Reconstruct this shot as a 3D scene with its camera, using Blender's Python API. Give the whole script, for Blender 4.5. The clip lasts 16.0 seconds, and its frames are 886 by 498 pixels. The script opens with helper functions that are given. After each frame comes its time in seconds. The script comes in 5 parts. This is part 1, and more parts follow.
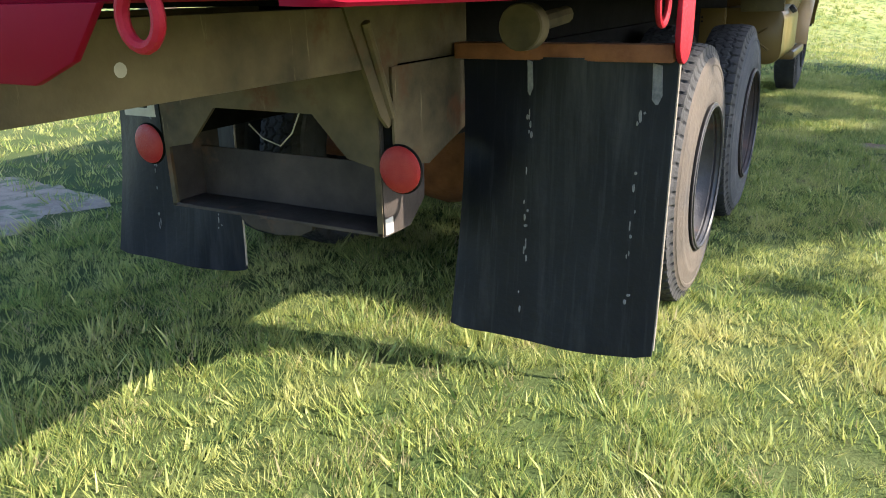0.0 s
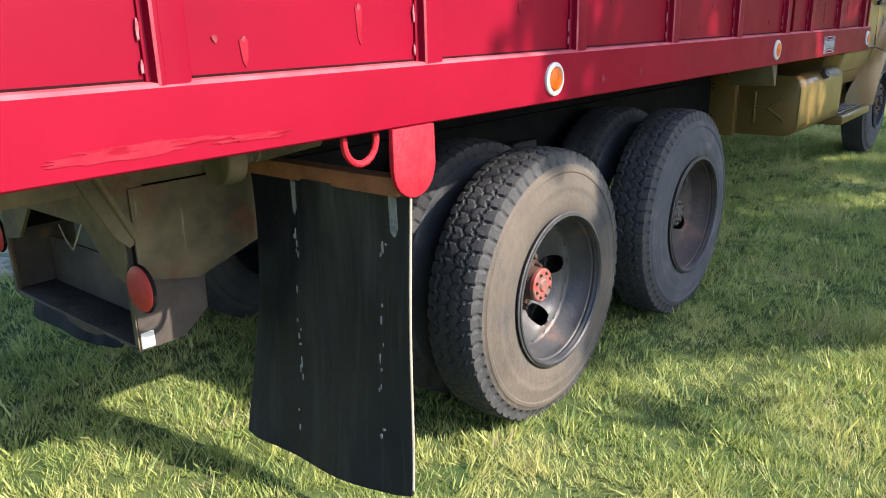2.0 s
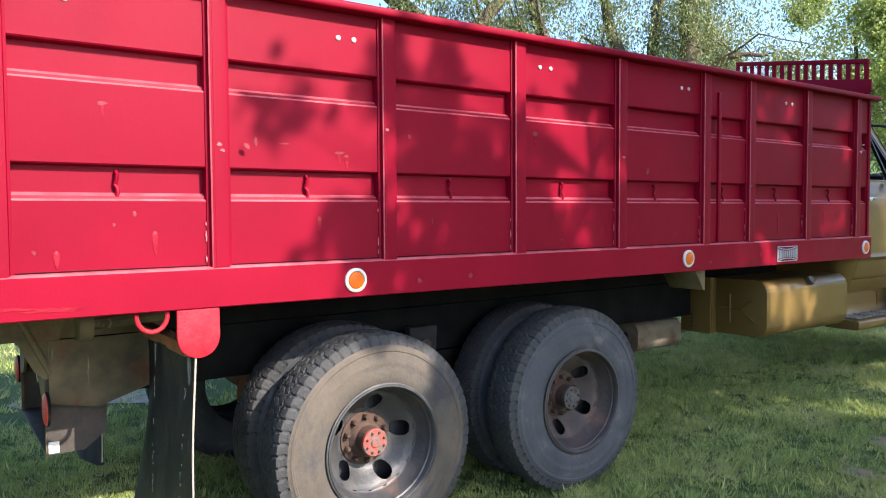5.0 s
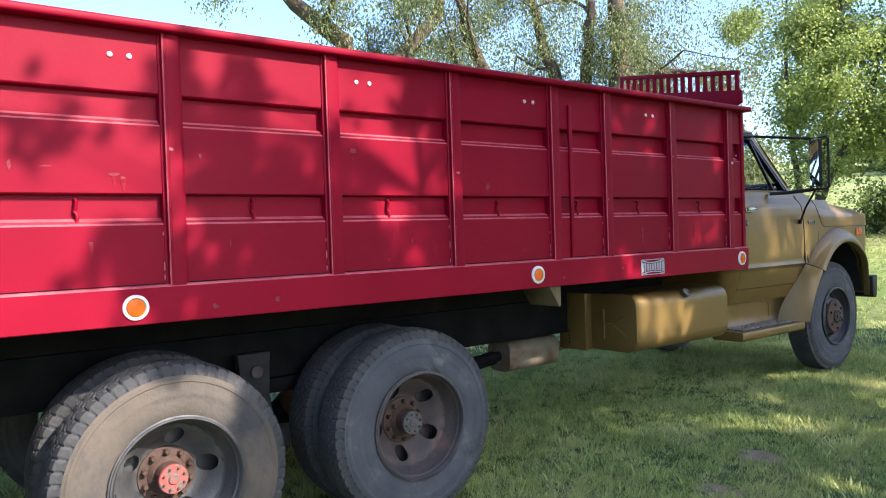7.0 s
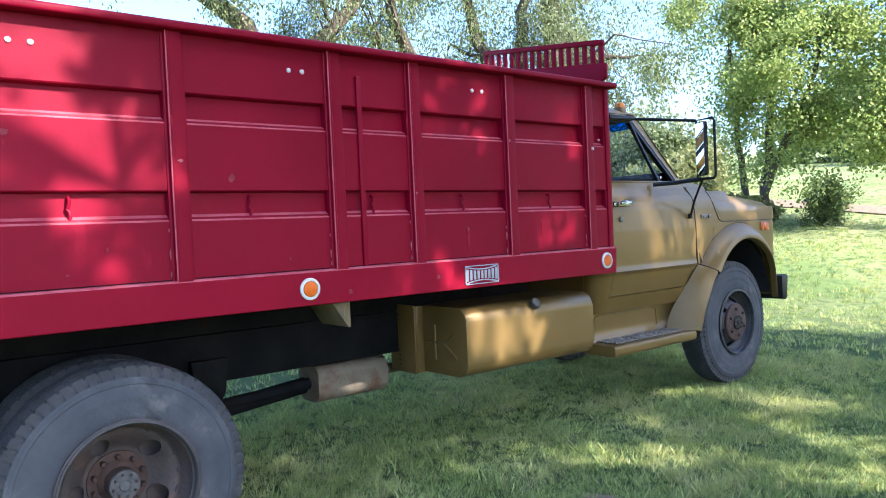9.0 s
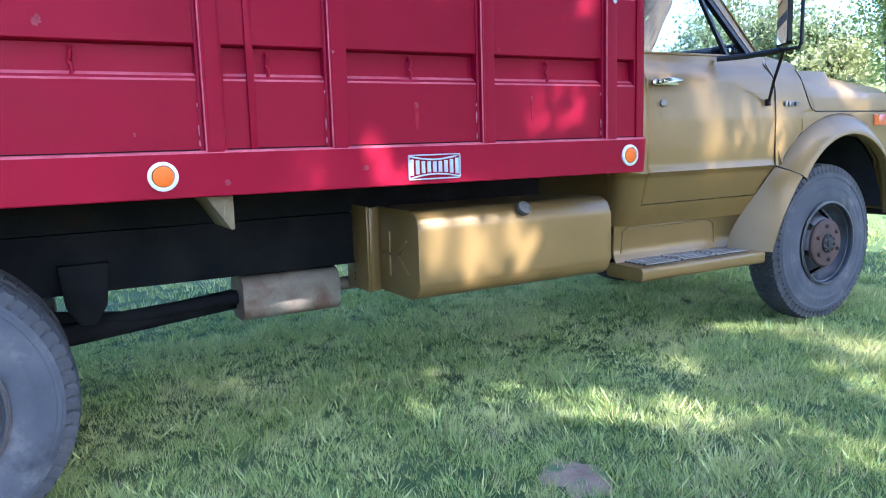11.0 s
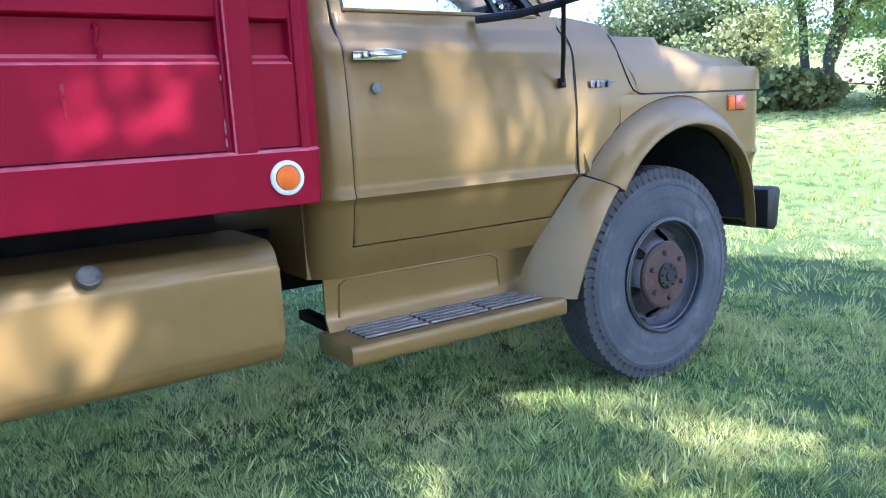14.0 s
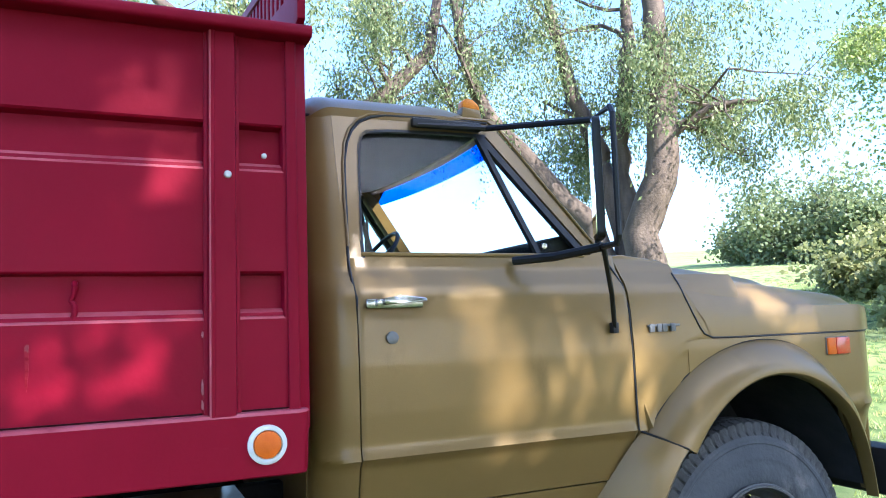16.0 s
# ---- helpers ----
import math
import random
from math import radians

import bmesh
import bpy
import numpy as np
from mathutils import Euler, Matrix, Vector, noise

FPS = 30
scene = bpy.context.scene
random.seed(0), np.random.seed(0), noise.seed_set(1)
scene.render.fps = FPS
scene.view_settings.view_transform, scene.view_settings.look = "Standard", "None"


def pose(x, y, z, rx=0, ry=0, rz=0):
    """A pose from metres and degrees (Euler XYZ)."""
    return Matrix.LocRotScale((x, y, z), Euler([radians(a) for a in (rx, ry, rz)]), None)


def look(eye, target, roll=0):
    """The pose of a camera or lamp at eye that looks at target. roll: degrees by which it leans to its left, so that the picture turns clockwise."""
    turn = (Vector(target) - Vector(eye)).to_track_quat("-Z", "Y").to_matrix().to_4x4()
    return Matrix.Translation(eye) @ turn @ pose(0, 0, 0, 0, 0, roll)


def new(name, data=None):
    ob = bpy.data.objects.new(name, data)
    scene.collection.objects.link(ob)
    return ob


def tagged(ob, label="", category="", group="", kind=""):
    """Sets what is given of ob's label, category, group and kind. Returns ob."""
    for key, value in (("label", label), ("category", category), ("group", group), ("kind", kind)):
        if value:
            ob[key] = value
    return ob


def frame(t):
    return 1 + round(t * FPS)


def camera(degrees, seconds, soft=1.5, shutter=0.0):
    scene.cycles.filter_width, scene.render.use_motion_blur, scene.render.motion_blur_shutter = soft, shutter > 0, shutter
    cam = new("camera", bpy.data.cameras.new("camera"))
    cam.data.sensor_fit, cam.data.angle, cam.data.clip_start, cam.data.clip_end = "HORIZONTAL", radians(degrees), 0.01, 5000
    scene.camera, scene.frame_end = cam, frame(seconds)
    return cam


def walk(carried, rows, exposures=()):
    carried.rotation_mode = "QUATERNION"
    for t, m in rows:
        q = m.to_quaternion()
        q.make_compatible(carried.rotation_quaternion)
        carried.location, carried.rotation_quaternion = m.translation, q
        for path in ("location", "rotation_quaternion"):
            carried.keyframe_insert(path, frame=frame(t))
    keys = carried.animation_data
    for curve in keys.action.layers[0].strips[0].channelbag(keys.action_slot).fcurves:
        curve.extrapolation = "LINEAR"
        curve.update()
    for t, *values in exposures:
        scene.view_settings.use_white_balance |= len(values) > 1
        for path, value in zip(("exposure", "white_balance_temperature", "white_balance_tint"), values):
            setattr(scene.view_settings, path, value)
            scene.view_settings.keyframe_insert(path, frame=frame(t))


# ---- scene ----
cam = camera(61.4, 16.0, soft=1.0)
PATH = [
    (0, (0.448, -2.86, 1.216), (-0.48, -1.211, 0.568), -1.4),
    (0.5, (0.664, -2.677, 1.291), (-0.354, -1.089, 0.627), -1.8),
    (1, (0.884, -2.528, 1.363), (-0.268, -1.018, 0.737), -2.0),
    (1.5, (1.115, -2.311, 1.391), (-0.088, -0.837, 0.774), -1.5),
    (2, (1.28, -2.085, 1.446), (0.047, -0.62, 0.87), -1.4),
    (2.5, (1.505, -1.912, 1.486), (0.17, -0.508, 0.99), 0.5),
    (3, (1.768, -1.842, 1.507), (0.384, -0.469, 1.061), 0.9),
    (3.5, (2.033, -1.818, 1.523), (0.627, -0.457, 1.108), -1.0),
    (4, (2.268, -1.71, 1.547), (0.773, -0.417, 1.244), 0.2),
    (4.2, (2.371, -1.667, 1.558), (0.832, -0.416, 1.304), 0.8),
    (6.3, (3.216, -1.227, 1.536), (1.539, -0.138, 1.52), -1.9),
    (6.5, (3.213, -1.14, 1.533), (1.561, -0.013, 1.505), -2.2),
    (7, (3.153, -0.844, 1.524), (1.567, 0.374, 1.487), -1.9),
    (7.5, (3.147, -0.54, 1.521), (1.585, 0.708, 1.505), -2.5),
    (8, (3.179, -0.161, 1.522), (1.608, 1.076, 1.525), -1.7),
    (8.5, (3.148, 0.215, 1.514), (1.595, 1.474, 1.5), -2.3),
    (9, (3.105, 0.557, 1.522), (1.556, 1.822, 1.47), -2.6),
    (9.2, (3.097, 0.69, 1.514), (1.531, 1.932, 1.436), -2.3),
    (11.3, (2.692, 2.0, 1.358), (0.964, 2.958, 1.048), -1.8),
    (11.5, (2.643, 2.117, 1.365), (0.916, 3.071, 1.037), -1.8),
    (12, (2.46, 2.405, 1.368), (0.752, 3.382, 1.01), -2.9),
    (12.5, (2.359, 2.713, 1.372), (0.682, 3.729, 0.979), -4.2),
    (13, (2.328, 3.077, 1.391), (0.672, 4.112, 0.958), -3.6),
    (13.5, (2.259, 3.353, 1.399), (0.617, 4.412, 0.974), -3.5),
    (14, (2.122, 3.62, 1.418), (0.475, 4.702, 1.077), -3.1),
    (14.5, (2.035, 3.854, 1.457), (0.327, 4.864, 1.202), -2.1),
    (15, (2.045, 4.039, 1.487), (0.275, 4.959, 1.336), -0.4),
    (15.5, (2.063, 4.085, 1.547), (0.251, 4.932, 1.557), -1.2),
    (16, (2.051, 4.079, 1.581), (0.236, 4.897, 1.776), -1.9),
]
walk(cam, [(t, look(eye, target, roll)) for t, eye, target, roll in PATH],
     exposures=[(0, 1.78, 5650, 12), (1.5, 1.67, 5550, 12), (4.2, 1.7, 5400, 12), (6.3, 1.66, 5500, 14), (7.5, 1.8, 5250, 14), (9.2, 2.2, 4930, 15), (11.3, 2.74, 4520, 18), (13, 2.7, 4480, 18), (14.5, 2.62, 4550, 17), (15.5, 2.58, 4730, 14), (16, 2.36, 4800, 13)])

# ---- light: low morning sun and clear sky ----
SUN = Vector((1.29, 0.42, 1.0)).normalized()
world = bpy.data.worlds.new("sky")
scene.world = world
world.use_nodes = True
wn = world.node_tree
sky = wn.nodes.new("ShaderNodeTexSky")
sky.sky_type, sky.sun_disc = "NISHITA", False
sky.sun_elevation, sky.sun_rotation = radians(36.4), radians(72)
sky.dust_density, sky.air_density = 2.0, 1.0
bg = wn.nodes["Background"]
wn.links.new(sky.outputs["Color"], bg.inputs["Color"])
bg.inputs["Strength"].default_value = 0.13
sun_data = bpy.data.lights.new("sun", "SUN")
sun_data.energy, sun_data.angle, sun_data.color = 5.0, radians(0.53), (1.0, 0.81, 0.58)
sun = new("sun", sun_data)
sun.matrix_basis = look(SUN * 30, (0, 0, 0))


# ---- materials ----
def ramp(nt, fac, lo, hi, c0=(0, 0, 0, 1), c1=(1, 1, 1, 1)):
    r = nt.nodes.new("ShaderNodeValToRGB")
    r.color_ramp.elements[0].position, r.color_ramp.elements[1].position = lo, hi
    r.color_ramp.elements[0].color, r.color_ramp.elements[1].color = c0, c1
    nt.links.new(fac, r.inputs["Fac"])
    return r.outputs["Color"]


def grain(nt, scale, detail=4.0, stretch=(1, 1, 1), rough=0.55):
    tc = nt.nodes.new("ShaderNodeTexCoord")
    mp = nt.nodes.new("ShaderNodeMapping")
    mp.inputs["Scale"].default_value = stretch
    n = nt.nodes.new("ShaderNodeTexNoise")
    n.inputs["Scale"].default_value, n.inputs["Detail"].default_value, n.inputs["Roughness"].default_value = scale, detail, rough
    nt.links.new(tc.outputs["Object"], mp.inputs["Vector"])
    nt.links.new(mp.outputs["Vector"], n.inputs["Vector"])
    return n.outputs["Fac"]


def mixed(nt, fac, a, b):
    m = nt.nodes.new("ShaderNodeMix")
    m.data_type = "RGBA"
    nt.links.new(fac, m.inputs["Factor"])
    for sock, v in ((m.inputs["A"], a), (m.inputs["B"], b)):
        if isinstance(v, tuple):
            sock.default_value = (*v, 1)
        else:
            nt.links.new(v, sock)
    return m.outputs["Result"]


def surf(name, c0, c1, scale=6.0, rough=0.5, metal=0.0, bump=0.15, bump_scale=120.0, spots=None, spots2=None, stretch=(1, 1, 1), coat=0.0, rough_var=0.12, island=0.0, spec=0.5):
    """A painted or raw surface: two tones in broad noise, fine relief, and up to two kinds of stain (colour, scale, threshold, stretch)."""
    m = bpy.data.materials.new(name)
    m.use_nodes = True
    nt = m.node_tree
    b = nt.nodes["Principled BSDF"]
    broad = ramp(nt, grain(nt, scale, 5, stretch), 0.3, 0.7)
    col = mixed(nt, broad, c0, c1)
    for sp in (spots, spots2):
        if sp:
            f = ramp(nt, grain(nt, sp[1], 6, sp[3] if len(sp) > 3 else (1, 1, 1), 0.65), sp[2], sp[2] + (sp[4] if len(sp) > 4 else 0.05))
            col = mixed(nt, f, col, sp[0])
    if island:
        geo = nt.nodes.new("ShaderNodeNewGeometry")
        hsv = nt.nodes.new("ShaderNodeHueSaturation")
        mr = nt.nodes.new("ShaderNodeMapRange")
        mr.inputs["To Min"].default_value, mr.inputs["To Max"].default_value = 1 - island, 1 + island
        nt.links.new(geo.outputs["Random Per Island"], mr.inputs["Value"])
        nt.links.new(mr.outputs["Result"], hsv.inputs["Value"])
        nt.links.new(col, hsv.inputs["Color"])
        col = hsv.outputs["Color"]
    nt.links.new(col, b.inputs["Base Color"])
    fine = grain(nt, bump_scale, 3)
    mr = nt.nodes.new("ShaderNodeMapRange")
    mr.inputs["To Min"].default_value, mr.inputs["To Max"].default_value = max(0.02, rough - rough_var), min(1, rough + rough_var)
    nt.links.new(grain(nt, scale * 3, 4), mr.inputs["Value"])
    nt.links.new(mr.outputs["Result"], b.inputs["Roughness"])
    b.inputs["Metallic"].default_value = metal
    b.inputs["Specular IOR Level"].default_value = spec
    b.inputs["Coat Weight"].default_value = coat
    b.inputs["Coat Roughness"].default_value = 0.15
    if bump:
        bp = nt.nodes.new("ShaderNodeBump")
        bp.inputs["Strength"].default_value, bp.inputs["Distance"].default_value = bump, 0.01
        nt.links.new(fine, bp.inputs["Height"])
        nt.links.new(bp.outputs["Normal"], b.inputs["Normal"])
    return m


def leafy(name, c0, c1, trans=0.35):
    m = bpy.data.materials.new(name)
    m.use_nodes = True
    nt = m.node_tree
    b = nt.nodes["Principled BSDF"]
    geo = nt.nodes.new("ShaderNodeNewGeometry")
    col = mixed(nt, geo.outputs["Random Per Island"], c0, c1)
    nt.links.new(col, b.inputs["Base Color"])
    b.inputs["Roughness"].default_value = 0.55
    tl = nt.nodes.new("ShaderNodeBsdfTranslucent")
    nt.links.new(col, tl.inputs["Color"])
    mx = nt.nodes.new("ShaderNodeMixShader")
    mx.inputs["Fac"].default_value = trans
    nt.links.new(b.outputs["BSDF"], mx.inputs[1])
    nt.links.new(tl.outputs["BSDF"], mx.inputs[2])
    nt.links.new(mx.outputs["Shader"], nt.nodes["Material Output"].inputs["Surface"])
    return m


def lawn_blades(name, deep, fresh, pale):
    """Blades whose green shifts from patch to patch, and a little from blade to blade."""
    m = leafy(name, deep, fresh, 0.4)
    nt = m.node_tree
    b = nt.nodes["Principled BSDF"]
    one = b.inputs["Base Color"].links[0].from_socket
    patch = ramp(nt, grain(nt, 1.3, 4), 0.48, 0.82)
    small = ramp(nt, grain(nt, 9.0, 2), 0.45, 0.75)
    mid = tuple((p + q) / 2 for p, q in zip(fresh, pale))
    per = nt.nodes.new("ShaderNodeNewGeometry").outputs["Random Per Island"]
    dry = mixed(nt, per, mid, pale)
    col = mixed(nt, ramp(nt, per, 0.82, 0.9), mixed(nt, patch, one, dry), mixed(nt, small, fresh, pale))
    for node in (b.inputs["Base Color"], nt.nodes["Translucent BSDF"].inputs["Color"]):
        nt.links.new(col, node)
    return m


def lawn_ground(name):
    """Thatch and soil, darkened near by for the shade between the blades; farther off, where the blades thin out, mown
    turf.
    """
    m = surf(name, (0.04, 0.07, 0.022), (0.085, 0.105, 0.036), 3.0, 0.95, 0, 0.8, 90, spots=((0.17, 0.16, 0.075), 14, 0.64, (1, 1, 1), 0.12), spec=0.1)
    nt = m.node_tree
    b = nt.nodes["Principled BSDF"]
    near = b.inputs["Base Color"].links[0].from_socket
    turf = mixed(nt, ramp(nt, grain(nt, 0.35, 5), 0.35, 0.65), (0.15, 0.2, 0.06), (0.29, 0.3, 0.125))
    turf = mixed(nt, ramp(nt, grain(nt, 7.0, 6), 0.5, 0.62), turf, (0.06, 0.1, 0.03))
    tc = nt.nodes.new("ShaderNodeTexCoord")
    d = nt.nodes.new("ShaderNodeVectorMath")
    d.operation = "DISTANCE"
    d.inputs[1].default_value = (-0.5, 3.0, 0.0)
    nt.links.new(tc.outputs["Object"], d.inputs[0])
    mr = nt.nodes.new("ShaderNodeMapRange")
    mr.inputs["From Min"].default_value, mr.inputs["From Max"].default_value = 6.0, 13.0
    nt.links.new(d.outputs["Value"], mr.inputs["Value"])
    nt.links.new(mixed(nt, mr.outputs["Result"], near, turf), b.inputs["Base Color"])
    return m


def glass(name, tint, gloss=0.1):
    m = bpy.data.materials.new(name)
    m.use_nodes = True
    nt = m.node_tree
    t = nt.nodes.new("ShaderNodeBsdfTransparent")
    t.inputs["Color"].default_value = (*tint, 1)
    g = nt.nodes.new("ShaderNodeBsdfGlossy")
    g.inputs["Roughness"].default_value = 0.02
    mx = nt.nodes.new("ShaderNodeMixShader")
    mx.inputs["Fac"].default_value = gloss
    nt.links.new(t.outputs["BSDF"], mx.inputs[1])
    nt.links.new(g.outputs["BSDF"], mx.inputs[2])
    nt.links.new(mx.outputs["Shader"], nt.nodes["Material Output"].inputs["Surface"])
    return m


RED = surf("red_paint", (0.135, 0.0005, 0.011), (0.172, 0.001, 0.014), 1.6, 0.5, 0, 0.04, 60, spots=((0.215, 0.005, 0.02), 5.0, 0.66, (1, 1, 0.35), 0.14), spots2=((0.15, 0.03, 0.038), 14.0, 0.72, (1, 1, 0.25)), spec=0.09)
RED_RAIL = surf("faded_red_paint", (0.155, 0.0006, 0.0115), (0.185, 0.0014, 0.0145), 2.2, 0.55, 0, 0.05, 80, spots=((0.22, 0.02, 0.034), 2.2, 0.68, (1, 0.6, 3), 0.14), spec=0.09)
RED_TAB = surf("red_tab_paint", (0.27, 0.004, 0.014), (0.31, 0.016, 0.026), 30, 0.6, 0, 0.3, 90, spec=0.2)
GOLD = surf("gold_paint", (0.13, 0.083, 0.0245), (0.16, 0.103, 0.032), 2.0, 0.38, 0.24, 0.05, 200, coat=0.2, spec=0.22, spots=((0.105, 0.066, 0.016), 5.0, 0.62, (1, 1, 0.5), 0.2))
RUBBER = surf("tyre_rubber", (0.018, 0.019, 0.021), (0.034, 0.034, 0.035), 9, 0.8, 0, 0.35, 70, spots=((0.06, 0.055, 0.05), 3.0, 0.56, (1, 1, 1), 0.25))
SIDEWALL = surf("dusty_sidewall", (0.048, 0.041, 0.033), (0.095, 0.076, 0.057), 5, 0.9, 0, 0.3, 60, spots=((0.028, 0.028, 0.03), 2.4, 0.48, (1, 1, 1), 0.16), spots2=((0.13, 0.105, 0.078), 7, 0.64, (1, 1, 1), 0.15))
SIDEWALL2 = surf("grey_sidewall", (0.032, 0.036, 0.043), (0.06, 0.061, 0.066), 5, 0.9, 0, 0.3, 60, spots=((0.115, 0.108, 0.1), 5, 0.56, (1, 1, 1), 0.2), spots2=((0.022, 0.024, 0.028), 3.0, 0.58, (1, 1, 1), 0.12))
RIM = surf("dark_rim_paint", (0.022, 0.023, 0.027), (0.052, 0.05, 0.05), 9, 0.5, 0.1, 0.2, 60, spots=((0.12, 0.065, 0.042), 7, 0.6, (1, 1, 1), 0.15), spots2=((0.2, 0.18, 0.16), 9, 0.72, (1, 1, 1), 0.1))
RIM2 = surf("rusty_rim", (0.026, 0.025, 0.026), (0.07, 0.048, 0.04), 8, 0.7, 0.15, 0.3, 60, spots=((0.14, 0.075, 0.05), 7, 0.57, (1, 1, 1), 0.2))
CAP = surf("grimy_cap_steel", (0.022, 0.022, 0.022), (0.085, 0.083, 0.078), 30, 0.6, 0.15, 0.4, 90)
HUB = surf("rusty_hub", (0.034, 0.02, 0.014), (0.062, 0.032, 0.021), 18, 0.8, 0.1, 0.4, 60)
RIM3 = surf("black_front_rim", (0.02, 0.021, 0.024), (0.05, 0.049, 0.05), 9, 0.5, 0.2, 0.2, 60, spots=((0.1, 0.055, 0.04), 8, 0.64, (1, 1, 1), 0.12))
ARCH = surf("dull_arch_lining", (0.014, 0.0145, 0.017), (0.032, 0.031, 0.031), 6, 0.9, 0, 0.3, 50, spec=0.1)
HUB_RED = surf("red_hub_cap_paint", (0.26, 0.04, 0.03), (0.2, 0.06, 0.05), 30, 0.6, 0, 0.3, 60, spots=((0.1, 0.07, 0.06), 30, 0.5))
FLAP = surf("black_rubber_flap", (0.004, 0.005, 0.009), (0.01, 0.012, 0.018), 3.5, 0.42, 0, 0.15, 40, spots=((0.06, 0.062, 0.067), 1.7, 0.5, (3.2, 1, 0.4), 0.3), spots2=((0.014, 0.016, 0.021), 9, 0.52, (6, 1, 0.3), 0.1), spec=0.22)
SCUFF = surf("pale_scuff", (0.11, 0.115, 0.12), (0.22, 0.22, 0.215), 60, 0.8)
# pale: sunlight on the flap's outer edge is put into the colour
EDGE = surf("sunlit_flap_edge", (0.26, 0.22, 0.17), (0.36, 0.31, 0.25), 20, 0.8)
# near black: the deep shade under the bed is put into this colour
FRAME = surf("shade_dark_frame_paint", (0.004, 0.0045, 0.0052), (0.0105, 0.0104, 0.0102), 6, 0.9, 0, 0.3, 50, spots=((0.014, 0.009, 0.006), 5, 0.66, (1, 1, 1), 0.12), spec=0.05)
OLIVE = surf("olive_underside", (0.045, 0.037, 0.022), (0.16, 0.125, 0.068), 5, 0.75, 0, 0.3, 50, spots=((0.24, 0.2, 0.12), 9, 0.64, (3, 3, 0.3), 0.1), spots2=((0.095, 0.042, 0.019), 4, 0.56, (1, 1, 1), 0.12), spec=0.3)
DUSTY = surf("dusty_brown_steel", (0.03, 0.026, 0.023), (0.07, 0.056, 0.048), 7, 0.75, 0, 0.3, 50, spots=((0.1, 0.06, 0.04), 6, 0.62, (1, 1, 1), 0.1), spec=0.3)
RUST = surf("rust", (0.16, 0.06, 0.025), (0.26, 0.11, 0.045), 14, 0.9, 0.1, 0.5, 60)
MUFFLER = surf("rusty_muffler_steel", (0.115, 0.094, 0.064), (0.18, 0.152, 0.108), 7, 0.7, 0.2, 0.2, 50, spots=((0.1, 0.056, 0.032), 4.5, 0.5, (1, 1, 1), 0.15))
BLACK = surf("black_paint", (0.006, 0.006, 0.0065), (0.012, 0.012, 0.0125), 12, 0.5, 0, 0.1, 80, spec=0.3)
DARK = surf("dark_interior", (0.006, 0.006, 0.006), (0.014, 0.013, 0.011), 6, 0.8, spec=0.25)
CHROME = surf("worn_chrome", (0.26, 0.27, 0.28), (0.38, 0.38, 0.38), 30, 0.22, 1.0, 0.05, 90)
STEEL = surf("dull_steel", (0.1, 0.098, 0.095), (0.18, 0.175, 0.17), 20, 0.55, 0.4, 0.2, 90, spec=0.3)
WHITE = surf("white_ring", (0.46, 0.45, 0.43), (0.58, 0.57, 0.55), 30, 0.5)
AMBER = surf("amber_lens", (0.5, 0.095, 0.002), (0.55, 0.12, 0.003), 40, 0.35, 0, 0.3, 300, spec=0.2)
LENS_RED = surf("red_lens", (0.3, 0.016, 0.018), (0.35, 0.03, 0.026), 40, 0.4, 0, 0.3, 300, coat=0.1, spec=0.3)
YELLOW = surf("yellow_amber_lens", (0.5, 0.15, 0.004), (0.55, 0.18, 0.006), 40, 0.4, 0, 0.2, 300, spec=0.25)
MIRROR = surf("mirror_glass", (0.85, 0.86, 0.87), (0.86, 0.87, 0.88), 2, 0.03, 1.0, 0.0, rough_var=0.01)
TREAD = surf("step_tread_steel", (0.1, 0.09, 0.075), (0.19, 0.17, 0.14), 18, 0.55, 0.5, 0.2, 90)
SEAT = surf("vinyl_seat", (0.05, 0.045, 0.035), (0.08, 0.07, 0.05), 9, 0.6)
GLASS = glass("window_glass", (0.9, 0.93, 0.93), 0.006)
TINT = glass("blue_sun_strip", (0.01, 0.1, 0.8), 0.006)
BARK = surf("furrowed_bark", (0.05, 0.036, 0.026), (0.115, 0.085, 0.06), 7, 0.95, 0, 1.0, 26, stretch=(1, 1, 0.18))
BARK_GREY = surf("grey_bark", (0.06, 0.05, 0.04), (0.12, 0.102, 0.085), 7, 0.95, 0, 0.8, 26, stretch=(1, 1, 0.25))
LEAF_WILLOW = leafy("willow_leaves", (0.085, 0.125, 0.045), (0.25, 0.275, 0.105), 0.45)
LEAF_GREEN = leafy("bright_green_leaves", (0.17, 0.25, 0.055), (0.44, 0.48, 0.15), 0.58)
LEAF_DARK = leafy("dark_leaves", (0.07, 0.115, 0.03), (0.16, 0.2, 0.065), 0.45)
LEAF_MID = leafy("dull_green_leaves", (0.13, 0.17, 0.07), (0.28, 0.31, 0.14), 0.5)
LEAF_BUSH = leafy("dry_bush_leaves", (0.13, 0.15, 0.045), (0.3, 0.3, 0.11), 0.5)
GRASS = lawn_blades("grass_blades", (0.11, 0.19, 0.046), (0.46, 0.49, 0.135), (0.8, 0.7, 0.31))
DRYGRASS = leafy("dry_grass_blades", (0.3, 0.27, 0.13), (0.46, 0.40, 0.22), 0.35)
SOIL = lawn_ground("lawn_ground")
DIRT = surf("bare_dirt", (0.16, 0.105, 0.065), (0.25, 0.175, 0.11), 9, 0.95, 0, 1.0, 60, spots=((0.08, 0.12, 0.04), 16, 0.52, (1, 1, 1), 0.1))
